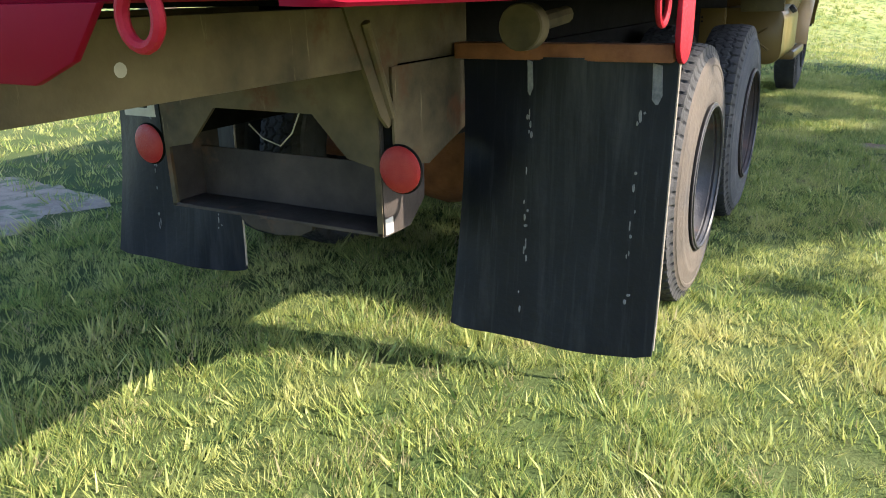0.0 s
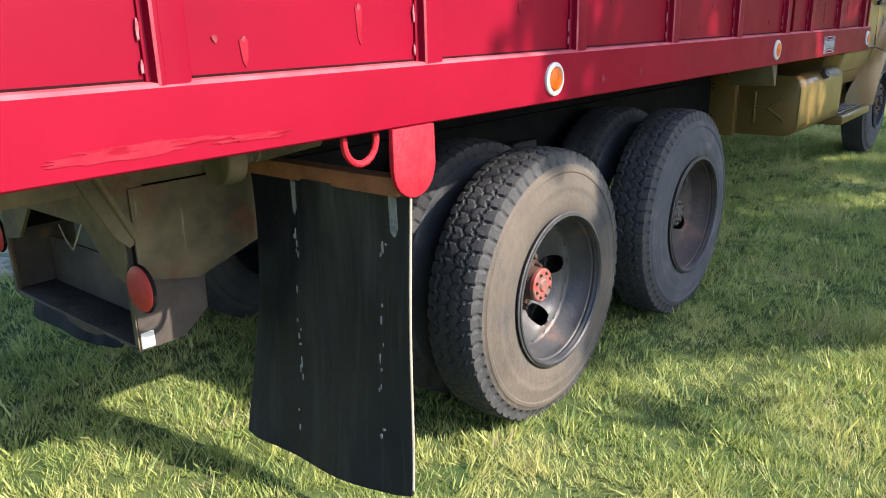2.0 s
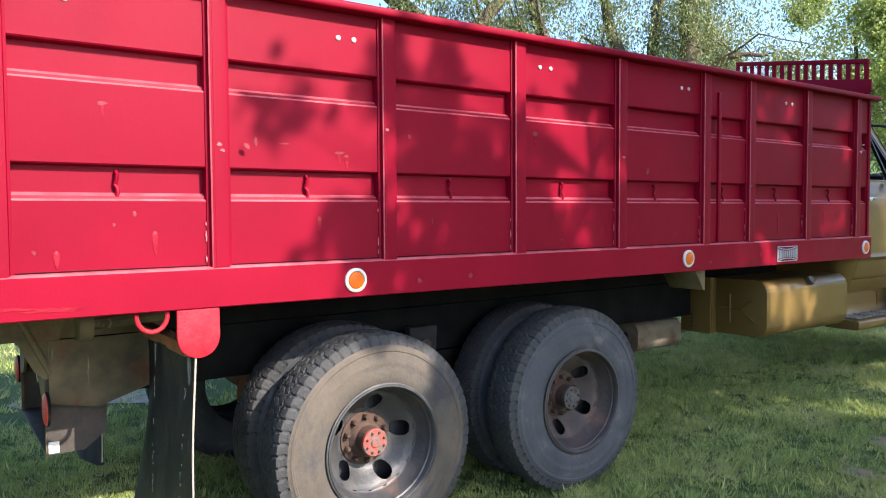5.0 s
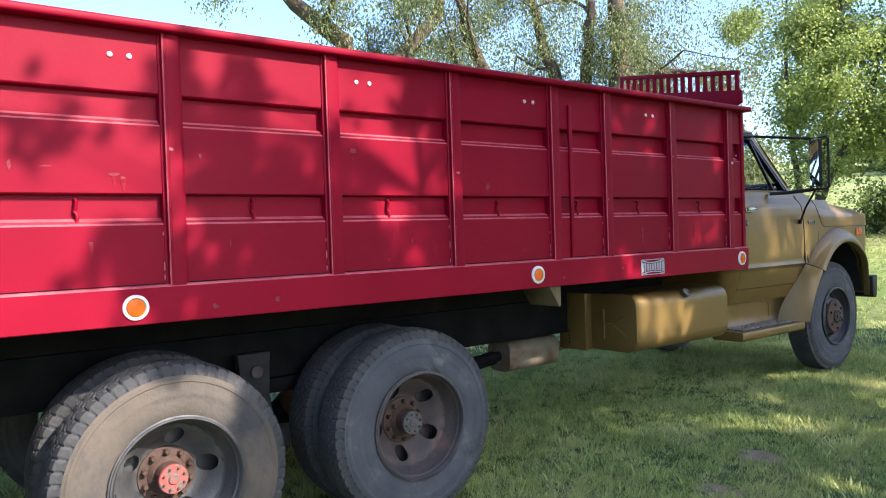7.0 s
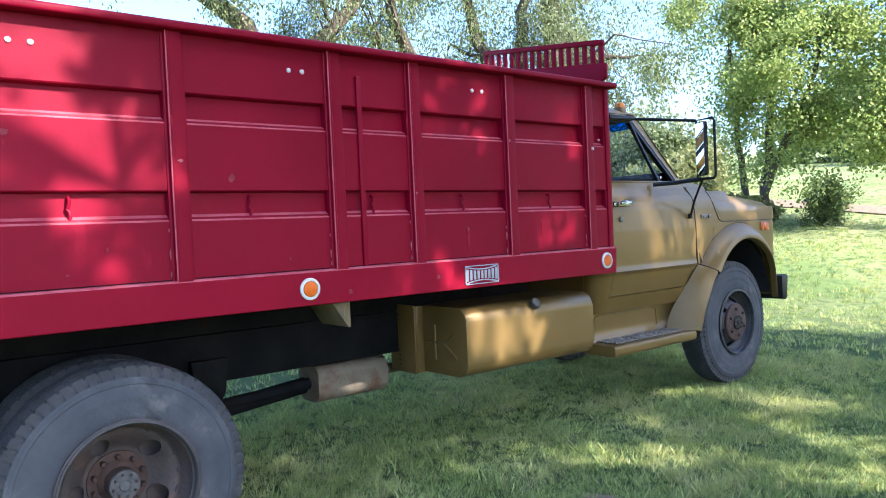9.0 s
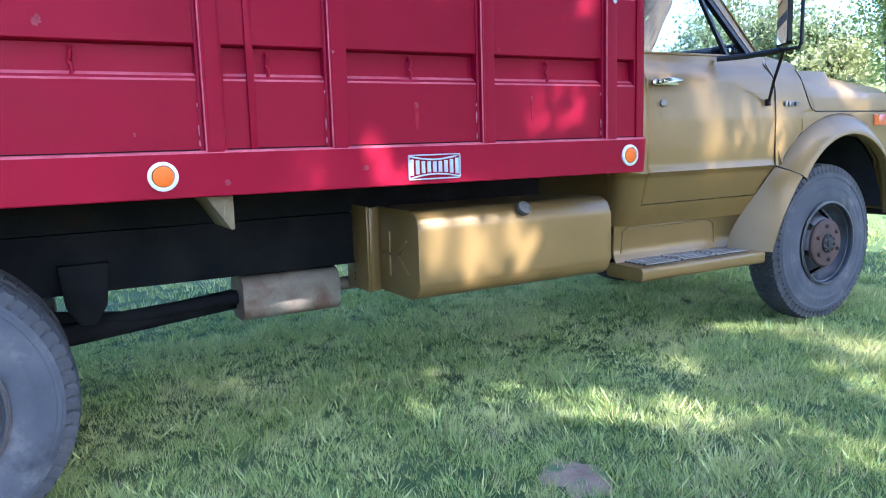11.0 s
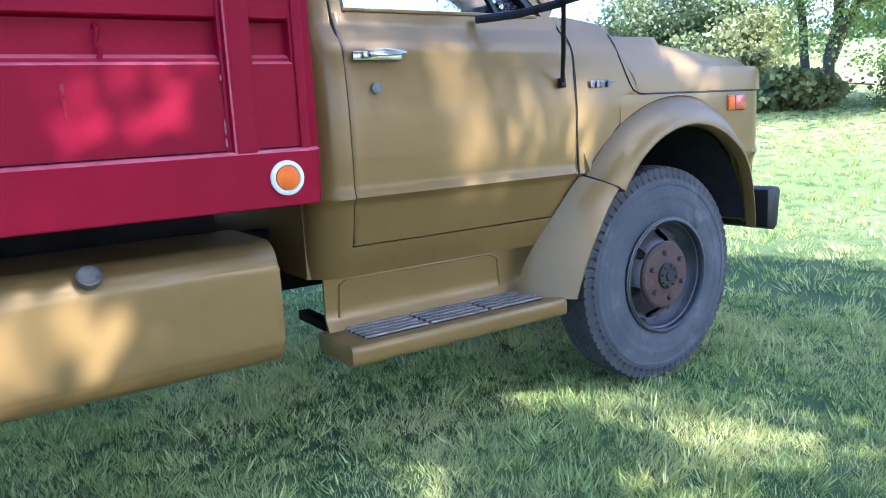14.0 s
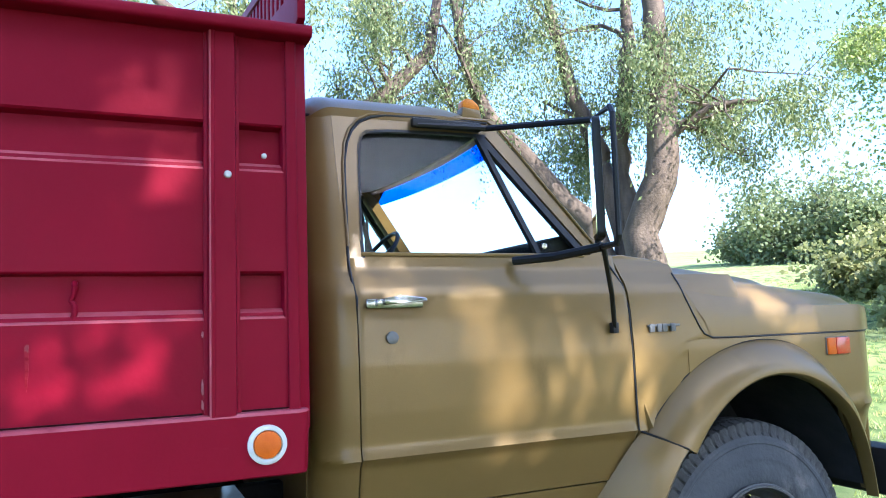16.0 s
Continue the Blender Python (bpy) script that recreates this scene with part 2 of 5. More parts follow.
PALE_DIRT = surf("pale_dry_dirt", (0.22, 0.175, 0.13), (0.34, 0.28, 0.21), 9, 0.95, 0, 1.0, 60, spots=((0.1, 0.14, 0.05), 7, 0.5, (1, 1, 1), 0.1))


# ---- mesh helpers ----
def part(name, bm, material, parent=None, label="", smooth=35, m=None):
    """Links a bmesh as one mesh object, in place, under a thing or a part."""
    me = bpy.data.meshes.new(name)
    bmesh.ops.recalc_face_normals(bm, faces=bm.faces)
    bm.to_mesh(me)
    bm.free()
    for mt in (material if isinstance(material, (list, tuple)) else (material,)):
        me.materials.append(mt)
    me.shade_smooth()
    me.set_sharp_from_angle(angle=radians(smooth))
    ob = new(name, me)
    if m is not None:
        ob.matrix_basis = m
    if parent is not None:
        ob.parent = parent
        if parent.type == "EMPTY":
            ob.matrix_parent_inverse = parent.matrix_basis.inverted()
    if label:
        tagged(ob, label)
    return ob


def share(src, name, m, parent):
    """Another part on the same mesh."""
    ob = new(name, src.data)
    ob.parent = parent
    if parent.type == "EMPTY":
        ob.matrix_parent_inverse = parent.matrix_basis.inverted()
    ob.matrix_basis = m
    return ob


def thing(name, loc, label, category, group="", kind=""):
    ob = new(name)
    ob.empty_display_size = 0.2
    ob.matrix_basis = Matrix.Translation(loc)
    return tagged(ob, label, category, group, kind)


def add_box(bm, x0, x1, y0, y1, z0, z1):
    vs = [bm.verts.new((x, y, z)) for x in (x0, x1) for y in (y0, y1) for z in (z0, z1)]
    for f in ((0, 1, 3, 2), (4, 6, 7, 5), (0, 4, 5, 1), (2, 3, 7, 6), (0, 2, 6, 4), (1, 5, 7, 3)):
        bm.faces.new([vs[i] for i in f])
    return vs


def box(x0, x1, y0, y1, z0, z1, bevel=0.004, seg=2):
    bm = bmesh.new()
    add_box(bm, x0, x1, y0, y1, z0, z1)
    if bevel:
        bmesh.ops.bevel(bm, geom=bm.edges[:], offset=bevel, segments=seg, affect="EDGES", profile=0.5)
    return bm


def place(axis, u, v, w):
    return {"x": (w, u, v), "y": (u, w, v), "z": (u, v, w)}[axis]


def prism(outline, axis, a, b, bevel=0.0, bm=None, seg=2):
    """A flat outline (u, v) pushed along an axis from a to b. x: (y, z); y: (x, z); z: (x, y)."""
    own = bm or bmesh.new()
    lo = [own.verts.new(place(axis, u, v, a)) for u, v in outline]
    hi = [own.verts.new(place(axis, u, v, b)) for u, v in outline]
    n = len(outline)
    for i in range(n):
        own.faces.new((lo[i], lo[(i + 1) % n], hi[(i + 1) % n], hi[i]))
    own.faces.new(lo[::-1])
    own.faces.new(hi)
    if bevel:
        bmesh.ops.bevel(own, geom=own.edges[:], offset=bevel, segments=seg, affect="EDGES", profile=0.5)
    return own


def lathe(profile, n=48, axis="x", at=(0, 0, 0), bm=None, closed=False):
    """Turns (along, radius) round an axis through at."""
    own = bm or bmesh.new()
    rings = []
    for w, r in profile:
        ring = []
        for i in range(n if r > 1e-6 else 1):
            t = 2 * math.pi * i / n
            p = place(axis, r * math.cos(t), r * math.sin(t), w)
            ring.append(own.verts.new([p[k] + at[k] for k in range(3)]))
        rings.append(ring)
    pairs = list(zip(rings, rings[1:])) + ([(rings[-1], rings[0])] if closed else [])
    for a, b in pairs:
        if len(a) == 1 and len(b) == 1:
            continue
        for i in range(n):
            j = (i + 1) % n
            if len(a) == 1:
                own.faces.new((a[0], b[j], b[i]))
            elif len(b) == 1:
                own.faces.new((a[i], a[j], b[0]))
            else:
                own.faces.new((a[i], a[j], b[j], b[i]))
    return own


def tube(points, radius, n=10, bm=None):
    """A round bar along points; radius is one number or one for each point."""
    own = bm or bmesh.new()
    pts = [Vector(p) for p in points]
    rad = radius if isinstance(radius, (list, tuple)) else [radius] * len(pts)
    rings, side = [], None
    for i, p in enumerate(pts):
        d = (pts[min(i + 1, len(pts) - 1)] - pts[max(i - 1, 0)]).normalized()
        if side is None:
            side = d.orthogonal().normalized()
        side = (side - d * side.dot(d)).normalized()
        up = d.cross(side)
        rings.append([own.verts.new(p + rad[i] * (math.cos(2 * math.pi * k / n) * side + math.sin(2 * math.pi * k / n) * up)) for k in range(n)])
    for a, b in zip(rings, rings[1:]):
        for i in range(n):
            own.faces.new((a[i], a[(i + 1) % n], b[(i + 1) % n], b[i]))
    own.faces.new(rings[0][::-1])
    own.faces.new(rings[-1])
    return own


def sheet(us, lo, hi, rows, spot, thick):
    """A curved panel: columns at us, each from lo(u) to hi(u); spot(u, v) gives its outer face; thick is the way to its inner face."""
    bm = bmesh.new()
    front, back = [], []
    t = Vector(thick)
    for u in us:
        a, b = lo(u), hi(u)
        col = [Vector(spot(u, a + (b - a) * k / rows)) for k in range(rows + 1)]
        front.append([bm.verts.new(p) for p in col])
        back.append([bm.verts.new(p + t) for p in col])
    for grid, flip in ((front, 1), (back, -1)):
        for a, b in zip(grid, grid[1:]):
            for k in range(rows):
                bm.faces.new((a[k], b[k], b[k + 1], a[k + 1])[::flip])
    for k in range(rows):
        bm.faces.new((front[0][k], front[0][k + 1], back[0][k + 1], back[0][k]))
        bm.faces.new((front[-1][k], back[-1][k], back[-1][k + 1], front[-1][k + 1]))
    for i in range(len(us) - 1):
        bm.faces.new((front[i][0], back[i][0], back[i + 1][0], front[i + 1][0]))
        bm.faces.new((front[i][rows], front[i + 1][rows], back[i + 1][rows], back[i][rows]))
    return bm


def rounded(u0, u1, v0, v1, r, n=5):
    out = []
    for cu, cv, a in ((u1 - r, v1 - r, 0), (u0 + r, v1 - r, 90), (u0 + r, v0 + r, 180), (u1 - r, v0 + r, 270)):
        for k in range(n + 1):
            t = radians(a + 90 * k / n)
            out.append((cu + r * math.cos(t), cv + r * math.sin(t)))
    return out


def span(a, b, n):
    return [a + (b - a) * i / (n - 1) for i in range(n)]


def step01(t):
    t = max(0.0, min(1.0, t))
    return t * t * (3 - 2 * t)


# ---- ground ----
def ground_z(x, y):
    rise = 0.085 * step01((y - 1.5) / 4.5) * step01((0.9 - x) / 1.1)
    bumps = 0.012 * noise.noise((x * 0.9, y * 0.9, 0.3)) + 0.006 * noise.noise((x * 3, y * 3, 4.1))
    dip = 0.022 * step01(1 - math.hypot((x + 0.4) / 1.3, (y - 0.5) / 1.8))
    far = math.hypot(x + 1, y - 3)
    u = 0.72 * (2 - x) + 0.69 * (y - 4)
    hill = (0.17 * max(0.0, u - 7.5) * step01((u - 6) / 5) if u < 22 else 2.465 + 0.085 * (min(u, 200) - 22)) * step01((y + 2) / 9)
    return 0.025 + rise + bumps + hill - dip + 0.25 * noise.noise((x * 0.05, y * 0.05, 1)) * step01((far - 12) / 30)


bm = bmesh.new()
rad = [0.0] + [0.35 * 1.075 ** i for i in range(1, 112)]
rings = []
for r in rad:
    if r > 3000:
        break
    ring = []
    for i in range(120 if r else 1):
        a = 2 * math.pi * i / 120
        x, y = -0.5 + r * math.cos(a), 2.5 + r * math.sin(a)
        ring.append(bm.verts.new((x, y, ground_z(x, y))))
    rings.append(ring)
for a, b in zip(rings, rings[1:]):
    for i in range(120):
        j = (i + 1) % 120
        bm.faces.new((a[0], b[i], b[j]) if len(a) == 1 else (a[i], b[i], b[j], a[j]))
tagged(part("ground", bm, SOIL), "mown green lawn with dry straw-coloured patches", "lawn", kind="structure")

# ---- truck ----
truck = thing("grain_truck", (-1.19, 3, 0.05), "old gold truck with a tall red grain bed on grass", "truck")
CX = -1.19
REAR, FRONT = -2.27, 4.566


def mirrored(points):
    return [(2 * CX - x, y, z) for x, y, z in points]


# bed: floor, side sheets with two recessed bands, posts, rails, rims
# floor and cross members take the shade-darkened frame colour
part("bed_floor", box(2 * CX + 0.06, -0.06, REAR + 0.02, FRONT - 0.02, 1.27, 1.34, 0.004), FRAME, truck, "underside of the steel bed floor, darkened for shade")
POSTS = (-2.1, -1.362, -0.622, 0.134, 0.896, 1.65, 2.42, 2.905, 3.602, 4.312)
PW = 0.094
# pale red for worn edges and for sky light on the ledges
EDGE_RED = surf("worn_and_lit_red_edge", (0.24, 0.03, 0.045), (0.36, 0.085, 0.1), 9, 0.6, spec=0.2)


def lit_ledges(bm):
    """Second, paler paint on the ledges that face up: sky light put into the colour, with worn paint."""
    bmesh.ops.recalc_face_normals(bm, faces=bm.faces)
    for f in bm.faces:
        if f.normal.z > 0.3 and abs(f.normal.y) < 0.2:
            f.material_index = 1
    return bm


BOLT = surf("chalky_bolt_steel", (0.34, 0.33, 0.33), (0.5, 0.49, 0.48), 60, 0.6, 0.2)
sides = []
for side in (0, 1):
    def sx(x, s=side):
        return x if s == 0 else 2 * CX - x
    bm = prism([(sx(-0.06), 1.188), (sx(-0.004), 1.186), (sx(0.0), 1.19), (sx(0.0), 1.348), (sx(-0.006), 1.356), (sx(-0.06), 1.362)], "y", REAR, FRONT + 0.02)
    for v in bm.verts:
        if v.co.y < 0 and v.co.z < 1.2:
            v.co.z += 0.02
    bm.edges.ensure_lookup_table()
    corner = [e for e in bm.edges if abs(e.verts[0].co.y - e.verts[1].co.y) < 0.01 and all( abs(v.co.x - sx(0.0)) < 0.0045 for v in e.verts)]
    bmesh.ops.bevel(bm, geom=corner, offset=0.03, segments=4, affect="EDGES", profile=0.5)
    rail = part("bed_rail", lit_ledges(bm), [RED_RAIL, EDGE_RED], truck, "faded red steel side rail with chalky worn paint")
    prof = [(-0.032, 1.35), (-0.03, 1.606), (-0.034, 1.612), (-0.04, 1.614), (-0.043, 1.624), (-0.066, 1.636), (-0.068, 1.728), (-0.036, 1.733), (-0.031, 1.738), (-0.03, 2.016), (-0.034, 2.022), (-0.04, 2.024), (-0.043, 2.034), (-0.066, 2.046), (-0.068, 2.142), (-0.036, 2.148), (-0.031, 2.154), (-0.032, 2.415)]
    back = [(-0.075, z) for x, z in prof[::-1]]
    ys = [REAR] + [p for q in POSTS for p in (q, q + PW)] + [FRONT]
    wall = part("bed_side", prism([(sx(x), z) for x, z in [(-0.071, 1.35), (-0.071, 2.41), (-0.085, 2.41), (-0.085, 1.35)]], "y", REAR + 0.003, FRONT), RED, truck, "tall red steel bed side with chalky marks")
    sides.append((rail, wall))
    for k in range(0, len(ys), 2):
        a, b = ys[k], ys[k + 1]
        if b - a > 0.02:
            o = part("side_panel", lit_ledges(prism([(sx(x), z) for x, z in prof + [(-0.0705, 2.415), (-0.0705, 1.35)]], "y", a, b)), [RED, EDGE_RED], wall, smooth=14)
    for p in POSTS:
        hat = [(-0.07, p), (-0.025, p), (-0.022, p + 0.008), (-0.004, p + 0.011), (0.0, p + 0.016), (0.0, p + 0.024), (-0.003, p + 0.027), (-0.003, p + PW - 0.022), (-0.005, p + PW - 0.014), (-0.022, p + PW - 0.009), (-0.025, p + PW), (-0.07, p + PW)]
        bm = prism([(sx(x), y) for x, y in hat], "z", 1.352, 2.41)
        # one narrow corner face of each post takes the paler red
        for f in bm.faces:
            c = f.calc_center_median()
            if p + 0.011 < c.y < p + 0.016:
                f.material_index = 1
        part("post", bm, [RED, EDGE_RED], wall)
    part("top_rim", prism([(sx(u), v) for u, v in rounded(-0.1, 0.036, 2.4, 2.437, 0.012, 3)], "y", REAR, FRONT + 0.036), RED, wall, "rolled red top rim of the bed")
rail_r, wall_r = sides[0]
# narrow seam strip and small fittings on the near side
part("seam_strip", box(-0.035, -0.018, 2.6, 2.628, 1.36, 2.3, 0.004), RED, wall_r)
# solid strips coloured dark to stand for the shade between panel and rail
SLIT = surf("slit_shade_red", (0.012, 0.001, 0.002), (0.02, 0.002, 0.003), 20, 0.8, spec=0.1)
for a, b in zip((REAR,) + tuple(p + PW for p in POSTS), POSTS + (FRONT,)):
    part("slit_shade_strip", box(-0.036, -0.0285, a + 0.004, b - 0.004, 1.359, 1.3635, 0.0), SLIT, wall_r, "dark strip for the shade between panel and rail")
# front and rear walls
front_wall = part("front_wall", box(2 * CX + 0.03, -0.03, FRONT - 0.04, FRONT + 0.03, 1.3, 2.434, 0.006), RED, truck, "red steel front bulkhead of the bed")
rear_wall = part("tailgate", box(2 * CX + 0.05, -0.05, REAR + 0.03, REAR + 0.07, 1.36, 2.38, 0.006), RED, truck, "red steel tailgate")
rear_sill = part("rear_sill", box(2 * CX, -0.0605, REAR, REAR + 0.06, 1.214, 1.352, 0.008), RED_RAIL, truck, "faded red rear sill of the bed")
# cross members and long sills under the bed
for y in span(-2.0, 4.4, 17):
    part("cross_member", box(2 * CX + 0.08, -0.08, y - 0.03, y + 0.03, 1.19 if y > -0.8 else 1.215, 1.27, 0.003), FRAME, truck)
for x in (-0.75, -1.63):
    # each sill is olive at the rear and darkened farther in for shade
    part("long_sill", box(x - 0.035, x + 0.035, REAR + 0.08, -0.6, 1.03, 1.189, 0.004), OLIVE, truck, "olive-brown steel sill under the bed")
    part("long_sill", box(x - 0.035, x + 0.035, -0.599, 4.45, 1.03, 1.189, 0.004), FRAME, truck, "steel sill under the bed, coloured darker for the shade there")
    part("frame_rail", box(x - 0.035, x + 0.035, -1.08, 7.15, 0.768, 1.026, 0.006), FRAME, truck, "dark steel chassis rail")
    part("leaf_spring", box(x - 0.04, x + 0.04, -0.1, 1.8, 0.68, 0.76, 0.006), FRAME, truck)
for y in (0.165, 1.448):
    part("axle", lathe([(-2.0, 0.0), (-2.0, 0.06), (-1.45, 0.07), (-1.38, 0.2), (-1.19, 0.23), (-1.0, 0.2), (-0.93, 0.07), (-0.38, 0.06), (-0.38, 0.0)], 24, "x", (0, y, 0.51)), RUST, truck, "rusty brown rear axle housing")

# wheels
TR = 0.513


def tyre_mesh(r, w, pitch, lugs=True, bead=0.262):
    """A tyre: axis x, outer face at x = 0, inner face at x = -w. The tread is cut into the crown of the one surface."""
    bm = bmesh.new()
    wall = [(-0.014, 0.262), (-0.004, 0.285), (0.0, 0.315), (-0.001, 0.345), (-0.004, 0.362), (-0.002, 0.368), (-0.004, 0.38), (-0.01, 0.405), (-0.013, 0.425), (-0.010, 0.430), (-0.012, 0.442), (-0.018, 0.448), (-0.02, 0.458), (-0.026, 0.468), (-0.03, 0.478)]
    wall = [(x, bead + (q - 0.262) * (0.478 - bead) / 0.216) for x, q in wall]
    crown = [(-0.034 - (w - 0.068) * k / 26, None) for k in range(27)]
    full = wall + crown + [(-w - x, rr) for x, rr in wall[::-1]]
    n = pitch * 8
    rings = []
    for x, rr in full:
        ring = []
        for i in range(n):
            t = 2 * math.pi * i / n
            ph = (i % 8) / 8.0
            q = rr
            if rr is None:
                u = (x + w / 2) / (w / 2 - 0.034)
                q = r - 0.010 * abs(u) ** 3
                zig = 0.15 * (abs(ph - 0.5) * 4 - 1)
                slot = (ph + 0.25 * abs(u)) % 1.0
                if lugs and abs(u) > 0.62 + 0.5 * zig and slot < 0.2:
                    q -= 0.009
                elif min(abs(u - 0.5 - zig), abs(u + 0.5 - zig), abs(u - zig)) < 0.04:
                    q -= 0.008
                elif lugs and abs(u) <= 0.5 and (ph if u > 0 else (ph + 0.5) % 1) < 0.1:
                    q -= 0.003
            elif rr > 0.466 and lugs and (ph + 0.25) % 1.0 < 0.24:
                q = rr - 0.005
                x2 = x + (-0.005 if x > -w / 2 else 0.005)
                ring.append(bm.verts.new((x2, q * math.cos(t), q * math.sin(t))))
                continue
            ring.append(bm.verts.new((x, q * math.cos(t), q * math.sin(t))))
        rings.append(ring)
    for a, b in zip(rings, rings[1:]):
        for i in range(n):
            bm.faces.new((a[i], a[(i + 1) % n], b[(i + 1) % n], b[i]))
    for f in bm.faces:
        c = f.calc_center_median()
        f.material_index = 0 if math.hypot(c.y, c.z) > 0.456 else 1
    return bm


def rim_mesh(rear=True):
    """A disc wheel: rim flange at x = 0; the disc is dished in (rear) or stands out (front), with five round hand holes."""
    bm = bmesh.new()
    depth = 0.165 if rear else 0.085
    lathe([(-0.016, 0.262), (-0.002, 0.276), (0.006, 0.278), (0.008, 0.272), (0.002, 0.262), (-0.012, 0.257), (-0.02, 0.259), (-0.024, 0.252), (-0.05, 0.247), (-0.06, 0.238), (-0.09, 0.232), (-0.098, 0.225), (-0.10, 0.22)] if rear else [(-0.016, 0.262), (-0.002, 0.276), (0.006, 0.278), (0.008, 0.272), (0.002, 0.262), (-0.012, 0.257), (-0.02, 0.259), (-0.024, 0.252), (-0.05, 0.247), (-0.06, 0.238), (-0.08, 0.228), (-0.085, 0.22)], 72, "x", bm=bm)
    n, holes, hr, hc = (90, 5, 0.038, 0.168) if rear else (90, 6, 0.029, 0.187)
    def disc(r):
        if rear:
            return -0.10 - 0.062 * step01((0.222 - r) / 0.105)
        return -depth + 0.06 * step01((0.215 - r) / 0.06)
    rows = [0.22, 0.212, 0.2, 0.19, 0.18, 0.17, 0.16, 0.15, 0.14, 0.13, 0.11, 0.06]
    grid = []
    for r in rows:
        ring = []
        for i in range(n):
            t = 2 * math.pi * i / n
            y, z = r * math.cos(t), r * math.sin(t)
            for h in range(holes):
                th = 2 * math.pi * h / holes
                cy, cz = hc * math.cos(th), hc * math.sin(th)
                d = math.hypot(y - cy, z - cz)
                if 0.72 * hr < d < 1.32 * hr:
                    y, z = cy + (y - cy) / d * hr, cz + (z - cz) / d * hr
            ring.append(bm.verts.new((disc(r), y, z)))
        grid.append(ring)
    for a, b in zip(grid, grid[1:]):
        for i in range(n):
            j = (i + 1) % n
            c = (a[i].co + a[j].co + b[i].co + b[j].co) / 4
            if min(math.hypot(c.y - hc * math.cos(2 * math.pi * h / holes), c.z - hc * math.sin(2 * math.pi * h / holes)) for h in range(holes)) < hr * 0.93:
                continue
            bm.faces.new((a[i], a[j], b[j], b[i]))
    lathe([(-0.2, 0.24), (-0.19, 0.1), (-0.19, 0.0)], 32, "x", bm=bm)
    bmesh.ops.remove_doubles(bm, verts=bm.verts, dist=0.0004)
    if rear:
        for v in bm.verts:
            v.co.y, v.co.z = v.co.y * 1.05, v.co.z * 1.05
            if v.co.x < -0.03:
                v.co.x *= 1.16
    return bm


def wheel(at, spin, side_mat, rim_mat, label, front=False, cap=HUB_RED, flip=False):
    m = pose(*at) @ (pose(0, 0, 0, 0, 0, 180) if flip else Matrix.Identity(4)) @ pose(0, 0, 0, spin, 0, 0)
    rim = part("wheel", rim_mesh(not front), rim_mat, truck, label, m=m)
    part("tyre", tyre_mesh(0.518 if front else TR, 0.25, 70 if front else 60, True, 0.262 if front else 0.275), [RUBBER, side_mat], rim, "worn black truck tyre with dusty sidewall")
    k = 1.0 if front else 1.05
    part("lock_ring", lathe([(w, q * k) for w, q in ((0.006, 0.272), (0.012, 0.27), (0.013, 0.263), (0.006, 0.258), (0.002, 0.262))], 72, "x"), RIM3, rim, "split lock ring of the rim")
    if front:
        hub = part("hub", lathe([(-0.03, 0.158), (-0.012, 0.157), (-0.004, 0.148), (0.0, 0.09), (0.004, 0.062), (0.006, 0.0)], 40, "x"), HUB, rim, "rusty brown centre plate")
        w0, count, r0, size = 0.008, 8, 0.05, 0.007
        lugs, lr = 6, 0.112
    else:
        hub = part("hub", lathe([(-0.195, 0.13), (-0.18, 0.125), (-0.175, 0.088), (-0.16, 0.078), (-0.15, 0.066), (-0.085, 0.06), (-0.083, 0.0)], 40, "x"), HUB, rim, "rusty brown wheel hub")
        w0, count, r0, size = -0.085, 8, 0.047, 0.006
        lugs, lr = 10, 0.104
    part("hub_cap", lathe([(w0 - 0.012, 0.064), (w0 + 0.002, 0.064), (w0 + 0.006, 0.06), (w0 + 0.006, 0.025), (w0 + 0.012, 0.02), (w0 + 0.012, 0.0)], 32, "x"), cap, rim, "worn hub end flange")
    for num, rr, sz, w, nm in ((count, r0, size, w0 + 0.004, "hub_bolt"), (lugs, lr, 0.013, -0.172 if not front else -0.008, "lug_nut")):
        first = None
        for k in range(num):
            t = 2 * math.pi * (k + 0.3) / num
            mm = pose(w, rr * math.cos(t), rr * math.sin(t))
            if first is None:
                first = part(nm, lathe([(-0.004, sz), (sz * 1.4, sz), (sz * 1.8, sz * 0.7), (sz * 1.8, 0.0)], 6, "x"), HUB, rim, m=mm)
            else:
                share(first, nm, mm, rim)
    return rim


ZR = 0.51
wheel((-0.05, 0.165, ZR - 0.006), 8, SIDEWALL, RIM, "dark steel wheel with rust and a red hub end")
wheel((-0.068, 1.448, ZR + 0.006), 42, SIDEWALL2, RIM2, "rusty steel wheel with a grey hub end", cap=CAP)
inner = part("inner_tyre", tyre_mesh(TR, 0.25, 60, True, 0.275), [RUBBER, SIDEWALL2], truck, "worn inner tyre of a dual pair", m=pose(-0.385, 0.165, ZR, 25))
for x, y, a in ((-0.4, 1.448, 11), (2 * CX + 0.68, 0.165, 33), (2 * CX + 0.35, 0.165, 5), (2 * CX + 0.68, 1.448, 71), (2 * CX + 0.35, 1.448, 20)):
    share(inner, "inner_tyre", pose(x, y, ZR, a), truck)
wheel((-0.19, 6.40, 0.635), 20, SIDEWALL2, RIM3, "dark front wheel with rusty centre plate", front=True, cap=BLACK)
wheel((2 * CX + 0.19, 6.40, 0.635), 55, SIDEWALL2, RIM3, "dark front wheel with rusty centre plate", front=True, cap=BLACK, flip=True)

